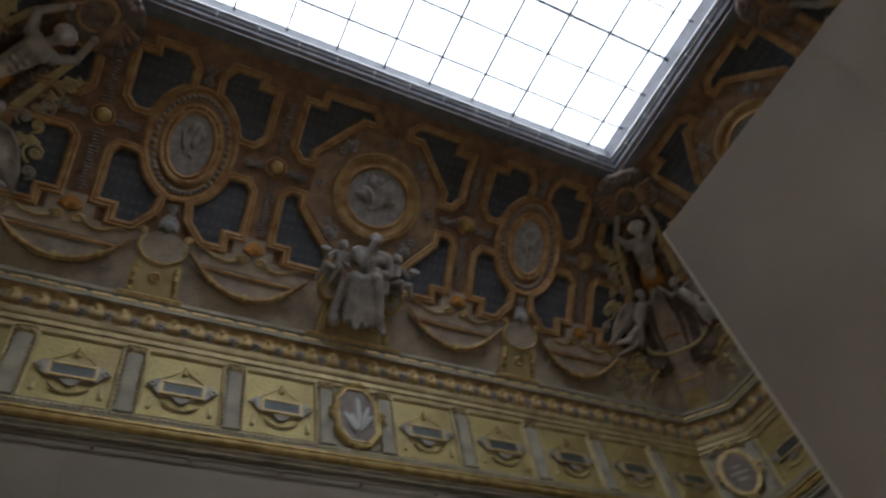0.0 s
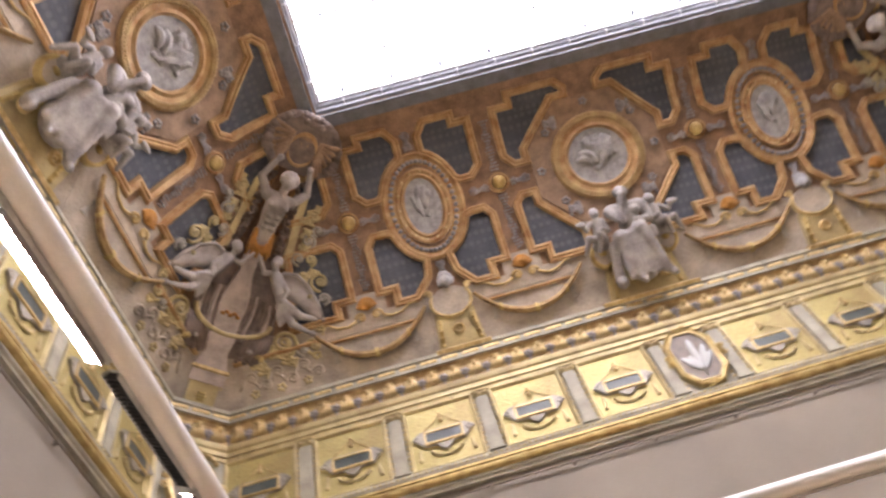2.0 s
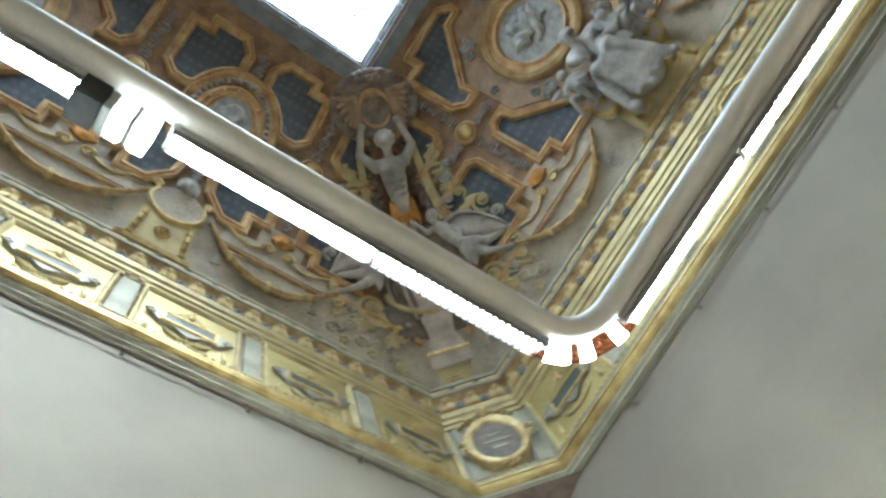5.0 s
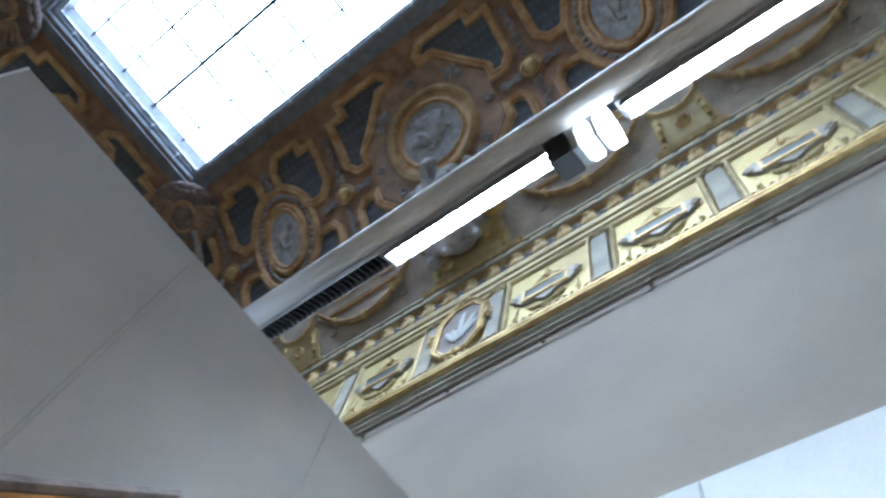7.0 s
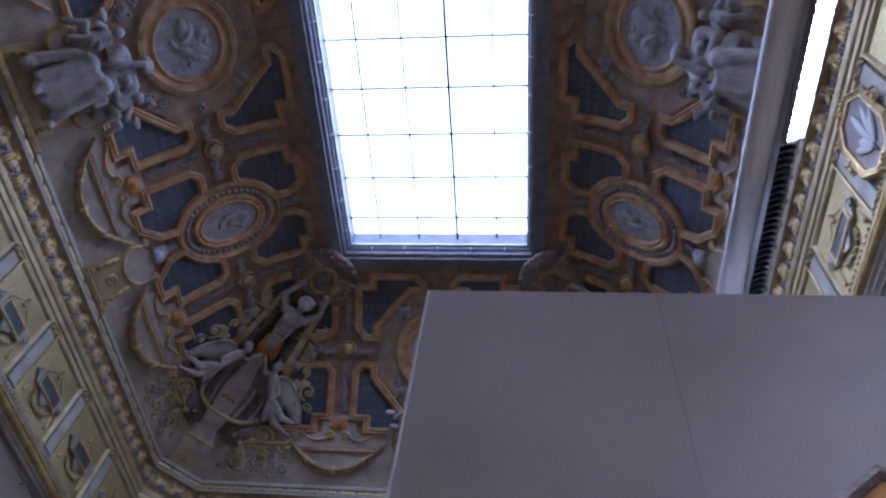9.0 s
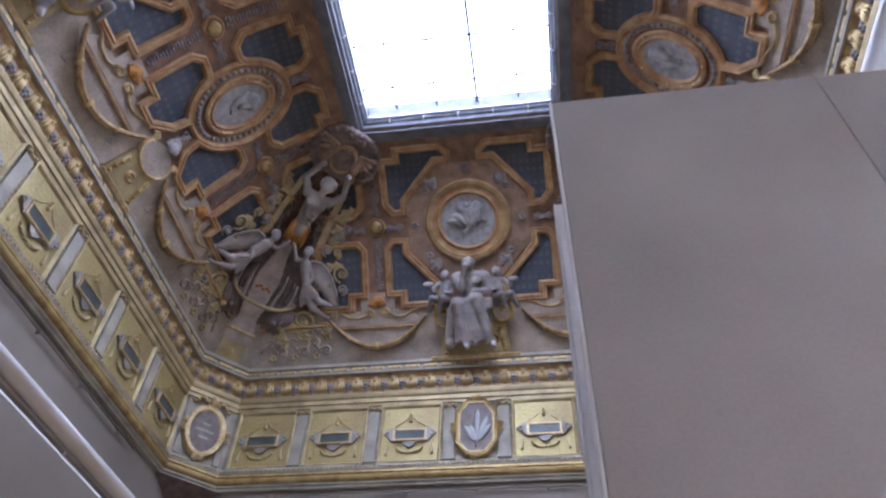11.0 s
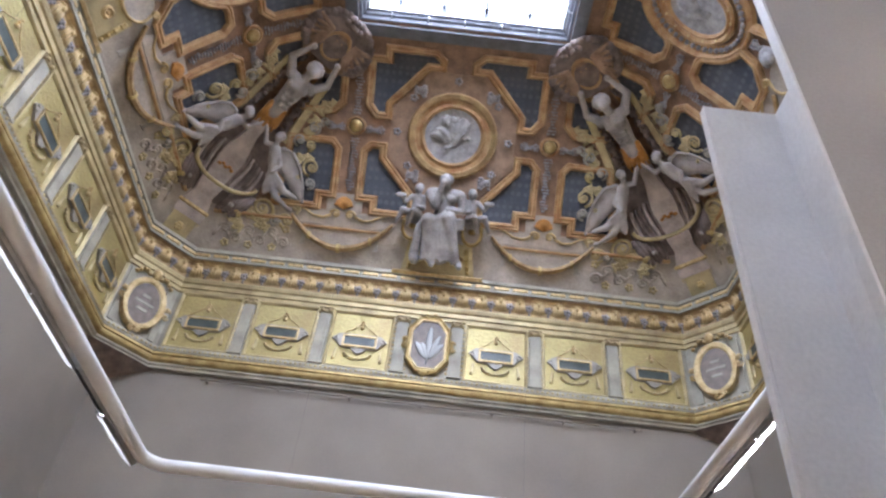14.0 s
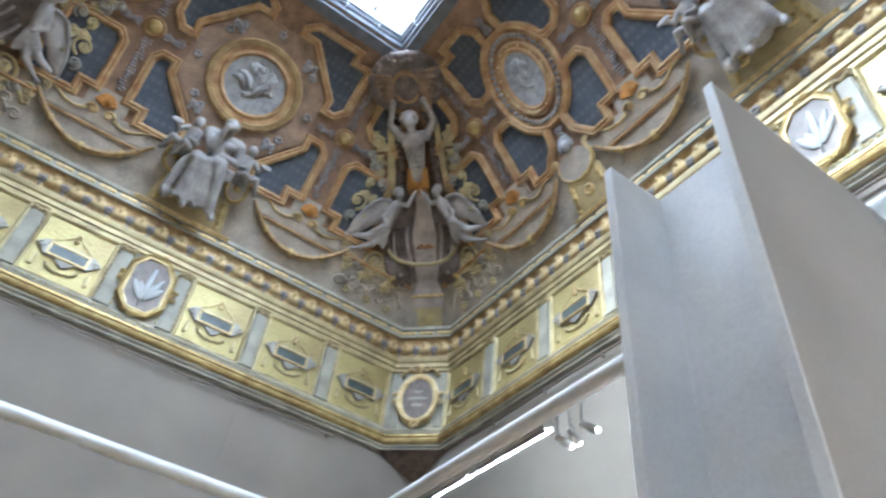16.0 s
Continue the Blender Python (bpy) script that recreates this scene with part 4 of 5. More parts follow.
def relief(bm, rx, ry, cy, seed, n=14):
    """Low carved folds on a medallion: flowing uneven bands, no likeness."""
    rnd = random.Random(seed)
    for i in range(n):
        a, r = rnd.uniform(0, 6.283), math.sqrt(rnd.random()) * 0.5
        x, y, t = rx * r * math.cos(a), ry * r * math.sin(a), rnd.uniform(0.9, 2.3)
        bend, w = rnd.uniform(-0.5, 0.5), rnd.uniform(0.022, 0.05) * (0.45 + rx)
        pts = []
        for j in range(9):
            pts.append(cv(x, cy + y, 0.045 + 0.012 * math.sin(j * 0.4)))
            x, y, t = x + 0.075 * rx * math.cos(t), y + 0.10 * ry * math.sin(t), t + bend * 0.5
            if (x / rx) ** 2 + (y / ry) ** 2 > 0.72:
                break
        if len(pts) > 3:
            tube(bm, pts, lambda f: w * (0.35 + 1.3 * math.sin(math.pi * (0.12 + 0.76 * f))), seg=7)
    for i in range(n // 2):
        a, r = rnd.uniform(0, 6.283), math.sqrt(rnd.random()) * 0.62
        s = rnd.uniform(0.03, 0.055) * (0.5 + rx)
        blob(bm, cv(rx * r * math.cos(a), cy + ry * r * math.sin(a), 0.05), (s, s, s), seg=8)


def carved(name, bm, material, parent, label, voxel=0.014):
    """A part carved as one skin."""
    ob = fused(name, bm, material, voxel)
    ob.parent = parent
    ob["label"] = label
    return ob


def octagon_field():
    """The octagonal field with its wreathed round relief."""
    t = thing("round_medallion", "round grey relief medallion in a gilded wreath and octagonal frame", "medallion", "round ceiling medallions")
    o = [(-0.46, 3.60), (-1.07, 2.90), (-1.07, 2.08), (-0.46, 1.38), (0.46, 1.38), (1.07, 2.08), (1.07, 2.90), (0.46, 3.60)]
    bm = bmesh.new()
    plate(bm, o, -0.01, 0.03, cv, 0.15)
    part("field", bm, M_TERRA, t, "terracotta painted field")
    bm = bmesh.new()
    sweep(bm, oval(0.52, 0.52, 0, 2.52, 48), [(-0.24, 0.03), (-0.24, 0.05), (-0.2, 0.075), (-0.05, 0.06), (0.0, 0.09), (0.03, 0.06), (0.05, 0.035)], cv, True, 1)
    part("ring", bm, M_FRAME, t)
    bm = bmesh.new()
    sweep(bm, oval(0.695, 0.695, 0, 2.52, 64), [(-0.05, 0.03), (-0.045, 0.07), (0.0, 0.088), (0.045, 0.07), (0.05, 0.03)], cv, True, 1, True)
    for i in range(80):
        a = 2 * math.pi * i / 80
        for k in (-1, 1):
            p0, p1 = [cv((0.695 + k * w) * math.cos(a + da), 2.52 + (0.695 + k * w) * math.sin(a + da), 0.082) for w, da in ((0.008, 0), (0.052, 0.075))]
            limb(bm, p0, p1, 0.024, 0.014, 5)
    part("wreath", bm, M_WREATH, t, "gilded leaf wreath", True)
    bm = bmesh.new()
    plate(bm, oval(0.48, 0.48, 0, 2.52, 40), -0.01, 0.045, cv, 0.12)
    disc = part("disc", bm, M_RELIEF, t, "grey plaster disc")
    bm = bmesh.new()
    relief(bm, 0.46, 0.46, 2.52, 5, 24)
    carved("relief", bm, M_RELIEF, disc, "low carved folds", 0.012)
    for x, y in ((-0.72, 3.12), (0.72, 3.12), (-0.72, 1.92), (0.72, 1.92), (-0.95, 2.5), (0.95, 2.5), (0, 3.48)):
        bm = bmesh.new()
        for i in range(5):
            blob(bm, cv(x + 0.045 * math.cos(i * 1.2566), y + 0.045 * math.sin(i * 1.2566), 0.04), (0.032, 0.03, 0.032), seg=6)
        part("flower", bm, M_LILAC, t, "", True)
    for sx in (-1, 1):
        for y0 in (3.25, 1.75):
            bm = bmesh.new()
            leafy(bm, (sx * 0.52, y0), (sx * 0.72, y0), 0.2, cv, 3, 3)
            part("spray", bm, M_LILAC, t, "", True)
    return t


place(octagon_field(), [SIDES[s] for s in SIDES])


def oval_field():
    t = thing("oval_ceiling_medallion", "oval grey relief medallion in gilded and foliate rings", "medallion", "oval ceiling medallions")
    bm = bmesh.new()
    sweep(bm, oval(0.56, 0.83, 0, 2.47, 56), [(-0.10, 0.0), (-0.10, 0.05), (-0.06, 0.075), (-0.03, 0.05), (0.0, 0.03), (0.12, 0.02)], cv, True, 1)
    part("outer_ring", bm, M_FRAME, t)
    bm = bmesh.new()
    for i in range(44):
        a = 2 * math.pi * i / 44
        blob(bm, cv(0.505 * math.cos(a), 2.47 + 0.765 * math.sin(a), 0.035), (0.042, 0.04, 0.042), seg=6)
    part("foliage_ring", bm, M_LILAC, t, "grey leaf garland", True)
    bm = bmesh.new()
    sweep(bm, oval(0.36, 0.56, 0, 2.47, 48), [(-0.085, 0.0), (-0.085, 0.06), (-0.05, 0.075), (0.0, 0.05), (0.03, 0.075), (0.06, 0.05), (0.08, 0.03)], cv, True, 1)
    part("inner_ring", bm, M_FRAME, t)
    bm = bmesh.new()
    for i in range(14):
        a = 2 * math.pi * i / 14
        blob(bm, cv(0.385 * math.cos(a), 2.47 + 0.585 * math.sin(a), 0.07), (0.022, 0.02, 0.022), seg=6)
    part("stud_ring", bm, M_BRIGHT, t, "", True)["kind"] = "stuff"
    bm = bmesh.new()
    plate(bm, oval(0.29, 0.48, 0, 2.47, 40), -0.01, 0.04, cv, 0.12)
    disc = part("disc", bm, M_RELIEF, t, "grey plaster oval")
    bm = bmesh.new()
    relief(bm, 0.25, 0.44, 2.47, 8, 16)
    carved("relief", bm, M_RELIEF, disc, "low carved folds", 0.012)
    for a, b in (((0, 3.42), (0, 3.75)), ((0, 1.5), (0, 1.22))):
        bm = bmesh.new()
        leafy(bm, a, b, 0.15, cv, 4, 2)
        part("foliage", bm, M_LILAC, t, "", True)
    return t


place(oval_field(), [at(s, u) for s in ("east", "west") for u in (-2.92, 2.92)])

# ---- foot of the cove: ledges, shells, garlands, pedestals, cartouches ----
def bay_foot():
    """Ledge, shell and scrolls under each vertical rib."""
    t = thing("shell_ornament", "orange gilt shell on scrolls above a gilded ledge", "stucco ornament", "shell ornaments of the cove")
    bm = bmesh.new()
    sweep(bm, [(-0.66, 0.64), (0.66, 0.64)], [(0.0, 0.015), (0.0, 0.05), (0.025, 0.06), (0.045, 0.045), (0.05, 0.015)], cv, False, 3, True)
    part("ledge", bm, M_FRAME, t)
    bm = bmesh.new()
    plate(bm, [(-0.72, 0.72), (0.72, 0.72), (0.66, 0.92), (0.3, 0.96), (0.3, 1.19), (0.17, 1.19), (0.17, 1.3), (-0.17, 1.3), (-0.17, 1.19), (-0.3, 1.19), (-0.3, 0.96), (-0.66, 0.92)], 0.0, 0.035, cv, 0.15)
    part("backing", bm, M_BAND, t)
    bm = bmesh.new()
    for i in range(9):
        a = radians(-75 + 150 * i / 8)
        limb(bm, cv(0, 1.03, 0.06), cv(0.135 * math.sin(a), 1.05 + 0.16 * math.cos(a), 0.075), 0.02, 0.032, 6)
    part("shell", bm, M_ORANGE, t, "fluted orange shell", True)
    for sx in (-1, 1):
        bm = bmesh.new()
        pts = [cv(sx * (0.12 + 0.09 * math.exp(-i * 0.11) * math.cos(i * 0.62)), 0.92 + 0.09 * math.exp(-i * 0.11) * math.sin(i * 0.62), 0.06) for i in range(20)]
        tube(bm, pts[::-1], lambda f: 0.012 + 0.014 * f, seg=6)
        tube(bm, [cv(sx * x, y, 0.05) for x, y in ((0.2, 0.9), (0.34, 0.84), (0.5, 0.86), (0.64, 0.95), (0.74, 0.96))], lambda f: 0.024 - 0.01 * f, seg=6)
        part("scroll", bm, M_BRIGHT, t, "", True)
    return t


_feet = [at(s, u) for s in ("north", "south") for u in (-1.70, 1.70)] + [at(s, u) for s in ("east", "west") for u in (-4.18, -1.70, 1.70, 4.18)]
place(bay_foot(), _feet)


def garland():
    t = thing("garland", "slender gilded leaf garland hanging in a curve, tied with ribbons", "garland", "garlands along the cove")
    rnd = random.Random(4)
    hang = lambda f: (-0.86 + 1.72 * f, 0.83 - 0.52 * (1 - abs(2 * f - 1) ** 2.1))
    thick = lambda f: 0.032 + 0.036 * (1 - abs(2 * f - 1)) ** 0.6
    bm = bmesh.new()
    tube(bm, [cv(*hang(i / 40), 0.075) for i in range(41)], lambda f: thick(f) * 0.85, seg=8)
    for i in range(70):
        f = (i + 0.5) / 70
        g = f + (0.03 if f < 0.5 else -0.03)
        for k in (-1, 0, 1):
            p0, p1 = cv(hang(f)[0], hang(f)[1] + k * thick(f) * 0.6, 0.075 + thick(f) * (0.8 - 0.3 * abs(k))), cv(hang(g)[0], hang(g)[1] + k * thick(g) * 0.75, 0.075 + thick(g) * (1.05 - 0.4 * abs(k)))
            limb(bm, p0, p1, 0.014 + rnd.uniform(-0.003, 0.004), 0.006, 5)
    carved("swag", bm, M_SWAG, t, "dull gilded leaf swag", 0.013)
    for f in (0.2, 0.5, 0.8):
        u, s = hang(f)
        bm = bmesh.new()
        tube(bm, [cv(u + w * (thick(f) + 0.012) * 0.25, s + (thick(f) + 0.01) * math.cos(a), 0.075 + (thick(f) + 0.012) * math.sin(a)) for w in (-1, 0, 1) for a in [i * 0.45 for i in range(8)]], 0.011, seg=5)
        part("binding", bm, M_GOLD, t, "", True)
    for sx in (-1, 1):
        bm = bmesh.new()
        u, s = hang(0.5 + sx * 0.36)
        plate(bm, [(u - 0.03, s), (u + 0.03, s), (u + 0.035, s - 0.2), (u + 0.06, s - 0.23), (u - 0.05, s - 0.25), (u - 0.035, s - 0.2)], 0.015, 0.04, cv, 0.2)
        part("ribbon", bm, M_MOUNT, t)
    return t


place(garland(), _feet)


def pedestal(mask):
    t = thing("cartouche" if mask else "statue_pedestal", "grey and gilded cartouche with a plain mask and scrolls" if mask else "grey gilded pedestal with rosettes under the seated figure", "cartouche" if mask else "pedestal", "cartouches of the cove" if mask else "statue pedestals")
    w = 0.36 if mask else 0.62
    bm = bmesh.new()
    plate(bm, [(-w, 0.02), (w, 0.02), (w * 0.85, 0.62), (-w * 0.85, 0.62)], 0.01, 0.09, cv, 0.15)
    part("block", bm, M_PALE, t)
    bm = bmesh.new()
    for x in ((0.0,) if mask else (-0.33, 0.33)):
        sweep(bm, oval(0.065, 0.065, x, 0.33, 16), [(-0.03, 0.09), (0.0, 0.125), (0.03, 0.09)], cv, True, 1)
        blob(bm, cv(x, 0.33, 0.1), (0.028, 0.025, 0.028), seg=6)
        part("rosette", bm, M_BRIGHT, t)
        bm = bmesh.new()
    bm.free()
    for sx in (-1, 1):
        bm = bmesh.new()
        limb(bm, cv(sx * w * 0.8, 0.12, 0.08), cv(sx * w * 0.72, 0.5, 0.09), 0.028, 0.045, 6)
        for i in range(4):
            blob(bm, cv(sx * w * (0.8 - 0.03 * i), 0.12 + 0.11 * i, 0.11), (0.04, 0.03, 0.028), seg=6)
        part("leaf_drop", bm, M_GOLD, t, "", True)
    bm = bmesh.new()
    box_w = 0.42 if mask else 0.75
    sweep(bm, [(-box_w, 0.02), (box_w, 0.02)], [(-0.02, 0.01), (-0.02, 0.15), (0.03, 0.16), (0.05, 0.12), (0.05, 0.01)], cv, False, 3, True)
    part("sill", bm, M_BRIGHT, t, "bright gilded sill")
    if mask:
        bm = bmesh.new()
        plate(bm, oval(0.30, 0.24, 0, 0.80, 24), 0.02, 0.11, cv, 0.12)
        part("shield", bm, M_BAND, t)
        bm = bmesh.new()
        sweep(bm, oval(0.31, 0.25, 0, 0.80, 28, 150, 390), [(-0.03, 0.06), (-0.02, 0.12), (0.015, 0.13), (0.03, 0.09)], cv, False, 1)
        for sx in (-1, 1):
            tube(bm, [cv(sx * (0.30 + 0.07 * math.exp(-i * 0.1) * math.cos(i * 0.6)), 0.98 + 0.07 * math.exp(-i * 0.1) * math.sin(i * 0.6), 0.1) for i in range(18)], 0.02, seg=6)
        part("scroll", bm, M_BRIGHT, t, "", True)
        bm = bmesh.new()
        blob(bm, cv(0, 1.12, 0.12), (0.085, 0.09, 0.12), seg=12)
        for i in range(9):
            a = radians(-110 + 220 * i / 8)
            blob(bm, cv(0.10 * math.sin(a), 1.14 + 0.12 * math.cos(a), 0.09), (0.045, 0.04, 0.045), seg=6)
        carved("mask", bm, M_RELIEF, t, "plain grey mask", 0.014)
    return t


place(pedestal(True), [at(s, u) for s in ("east", "west") for u in (-2.92, 2.92)])
place(pedestal(False), [SIDES[s] for s in SIDES])

# ---- stucco figures, each one plain carved mesh ----
def seated_figure():
    bm = bmesh.new()

    def J(u, s, h):
        """The lap held low and the upper body leaning out."""
        lap = max(0.0, h - 0.48) if s < 1.08 else 0.0
        s1 = 1.66 - (1.66 - s) * 0.96
        return cv(u * 1.12, s1 - 0.36 * lap, 0.92 * h - 0.6 * lap + 0.09 * min(1.0, max(0.0, (s - 1.0) / 0.4)))

    # trunk, shoulders, head with gathered hair
    limb(bm, J(0, 0.86, 0.32), J(0.02, 1.22, 0.34), 0.19, 0.165)
    limb(bm, J(-0.19, 1.41, 0.33), J(0.19, 1.41, 0.33), 0.105, 0.105)
    for k in (-1, 1):
        blob(bm, J(k * 0.09, 1.31, 0.45), (0.095, 0.07, 0.085))
    limb(bm, J(0, 1.44, 0.35), J(-0.01, 1.58, 0.41), 0.08, 0.075)
    blob(bm, J(-0.01, 1.64, 0.47), (0.085, 0.10, 0.105))
    blob(bm, J(-0.01, 1.60, 0.57), (0.022, 0.025, 0.03))
    for i in range(9):
        a = radians(-20 + 27.5 * i)
        blob(bm, J(-0.01 + 0.085 * math.cos(a), 1.67 + 0.07 * math.sin(a), 0.45), (0.032, 0.045, 0.035), seg=8)
    blob(bm, J(-0.01, 1.70, 0.39), (0.09, 0.10, 0.08))
    # the arm that props the chin, and the arm across the lap
    limb(bm, J(-0.23, 1.40, 0.35), J(-0.13, 1.16, 0.54), 0.085, 0.068)
    limb(bm, J(-0.13, 1.16, 0.54), J(-0.06, 1.56, 0.56), 0.066, 0.045)
    blob(bm, J(-0.05, 1.60, 0.56), (0.055, 0.05, 0.055))
    limb(bm, J(0.23, 1.40, 0.35), J(0.27, 1.12, 0.43), 0.085, 0.068)
    limb(bm, J(0.27, 1.12, 0.43), J(0.06, 1.10, 0.58), 0.062, 0.045)
    # thighs, shins, feet
    limb(bm, J(-0.12, 0.84, 0.34), J(-0.21, 0.94, 0.60), 0.15, 0.12)
    limb(bm, J(0.12, 0.84, 0.34), J(0.07, 1.03, 0.66), 0.15, 0.125)
    limb(bm, J(-0.21, 0.94, 0.60), J(-0.15, 0.22, 0.44), 0.115, 0.08)
    limb(bm, J(0.07, 1.03, 0.66), J(0.24, 0.22, 0.46), 0.12, 0.08)
    limb(bm, J(-0.11, 0.17, 0.44), J(-0.10, 0.13, 0.58), 0.068, 0.05)
    limb(bm, J(0.28, 0.17, 0.44), J(0.31, 0.13, 0.58), 0.068, 0.05)
    # the skirt: a broad fall of cloth with ridged folds and a rolled hem
    for i in range(8):
        f = i / 7
        limb(bm, J(-0.20 + 0.28 * f, 0.92 + 0.10 * f, 0.60 + 0.05 * f), J(-0.22 + 0.46 * f, 0.26, 0.46), 0.085, 0.075, 8)
    for i in range(9):
        f = i / 8
        limb(bm, J(-0.14 + 0.22 * f, 0.95 + 0.06 * f, 0.70 + 0.04 * f), J(-0.26 + 0.54 * f, 0.22 + 0.02 * (i % 2), 0.52 + 0.03 * (i % 2)), 0.016, 0.032, 7)
    for i in range(10):
        f = i / 9
        blob(bm, J(-0.25 + 0.52 * f, 0.20 + 0.03 * math.sin(i * 2.1), 0.50), (0.045, 0.05, 0.04), seg=8)
    # folds over the lap and the cloak hanging at one side
    for i in range(5):
        tube(bm, [J(-0.30 + 0.02 * i, 0.98 - 0.05 * i, 0.42), J(-0.12, 0.94 - 0.06 * i, 0.70 - 0.01 * i), J(0.06, 0.99 - 0.05 * i, 0.77 - 0.02 * i), J(0.24, 1.0 - 0.05 * i, 0.60 - 0.02 * i), J(0.31, 0.96 - 0.04 * i, 0.42)], 0.024, seg=7)
    for i in range(5):
        limb(bm, J(-0.27 - 0.02 * i, 0.92 - 0.03 * i, 0.40), J(-0.35 - 0.015 * i, 0.24 + 0.06 * (i % 2), 0.32), 0.04, 0.05, 8)
    blob(bm, J(-0.36, 0.20, 0.32), (0.09, 0.10, 0.11))
    blob(bm, J(0, 0.5, 0.16), (0.26, 0.16, 0.4))
    return tagged(fused("seated_statue", bm, M_STATUE, 0.016), "grey plaster seated draped statue before the round medallion", "statue", "seated statues")


place(seated_figure(), [SIDES[s] for s in SIDES])


def seated_child(k):
    bm = bmesh.new()
    J = lambda u, s, h: cv(k * (u - 0.04) * 1.1, 0.08 + (s - 0.2) * 1.06, h * 1.05)
    blob(bm, J(0.44, 1.56, 0.26), (0.075, 0.075, 0.075))
    limb(bm, J(0.46, 1.12, 0.25), J(0.45, 1.38, 0.27), 0.095, 0.085)
    blob(bm, J(0.45, 1.525, 0.31), (0.072, 0.08, 0.085))
    limb(bm, J(0.37, 1.4, 0.27), J(0.35, 1.2, 0.33), 0.045, 0.04)
    limb(bm, J(0.35, 1.2, 0.33), J(0.45, 1.22, 0.42), 0.04, 0.03)
    limb(bm, J(0.54, 1.4, 0.27), J(0.64, 1.28, 0.32), 0.045, 0.04)
    limb(bm, J(0.64, 1.28, 0.32), J(0.70, 1.38, 0.36), 0.04, 0.03)
    blob(bm, J(0.70, 1.38, 0.38), (0.1, 0.035, 0.06))
    limb(bm, J(0.42, 1.1, 0.27), J(0.50, 1.12, 0.46), 0.07, 0.055)
    limb(bm, J(0.50, 1.12, 0.46), J(0.56, 0.9, 0.36), 0.05, 0.035)
    limb(bm, J(0.5, 1.1, 0.27), J(0.66, 1.14, 0.36), 0.07, 0.055)
    limb(bm, J(0.66, 1.14, 0.36), J(0.74, 0.92, 0.3), 0.05, 0.035)
    blob(bm, J(0.48, 1.02, 0.17), (0.16, 0.14, 0.08))
    return tagged(fused("child_statue", bm, M_STATUE, 0.015), "small grey plaster seated child figure on a shield", "statue", "child statues")


def oval_shield(k):
    t = thing("oval_shield", "small oval gilded grey shield beneath a child figure", "shield", "oval shields")
    bm = bmesh.new()
    plate(bm, oval(0.16, 0.21, k * 0.5, 0.82, 28), 0.02, 0.2, cv, 0.12)
    part("face", bm, M_BAND, t)
    bm = bmesh.new()
    sweep(bm, oval(0.165, 0.215, k * 0.5, 0.82, 32), [(-0.025, 0.12), (-0.02, 0.21), (0.01, 0.225), (0.03, 0.20)], cv, True, 1)
    blob(bm, cv(k * 0.5, 0.84, 0.2), (0.06, 0.03, 0.07))
    part("rim", bm, M_GOLD, t, "", True)
    return t


for _k in (-1, 1):
    place(seated_child(_k), [SIDES[s] for s in SIDES])
    place(oval_shield(_k), [SIDES[s] for s in SIDES])


# ---- corners of the cove ----
def flat(u, v, h):
    """A point before the ridge, with no fold across it."""
    return cn(0, v, h) + E_((u, 0, 0))


def telamon():
    bm = bmesh.new()
    J = flat
    limb(bm, J(0, 2.72, 0.30), J(0, 2.98, 0.33), 0.13, 0.15)
    limb(bm, J(0, 2.98, 0.33), J(0, 3.2, 0.35), 0.16, 0.19)
    limb(bm, J(-0.2, 3.27, 0.33), J(0.2, 3.27, 0.33), 0.10, 0.10)
    for k in (-1, 1):
        blob(bm, J(k * 0.09, 3.18, 0.44), (0.095, 0.07, 0.08))
        limb(bm, J(k * 0.23, 3.30, 0.31), J(k * 0.38, 3.46, 0.28), 0.078, 0.068)
        limb(bm, J(k * 0.38, 3.46, 0.28), J(k * 0.27, 3.74, 0.30), 0.062, 0.045)
        blob(bm, J(k * 0.25, 3.78, 0.32), 0.058)
    limb(bm, J(0, 3.32, 0.36), J(0, 3.44, 0.42), 0.07, 0.07)
    blob(bm, J(0, 3.52, 0.46), (0.10, 0.12, 0.13))
    blob(bm, J(0, 3.57, 0.42), (0.125, 0.12, 0.11))
    blob(bm, J(0, 2.66, 0.27), (0.16, 0.15, 0.14))
    for i in range(8):
        a = radians(-30 + 34 * i)
        blob(bm, J(0.115 * math.cos(a), 3.56 + 0.09 * math.sin(a), 0.45), (0.045, 0.05, 0.05), seg=8)
    for i in range(3):
        for k in (-1, 1):
            blob(bm, J(k * 0.065, 2.84 + 0.09 * i, 0.46 + 0.01 * i), (0.06, 0.035, 0.045), seg=8)
    return tagged(fused("telamon_statue", bm, M_FIGURE, 0.016), "grey plaster half-figure bearing the corner shield", "statue", "corner telamons")


place(telamon(), CORNERS)


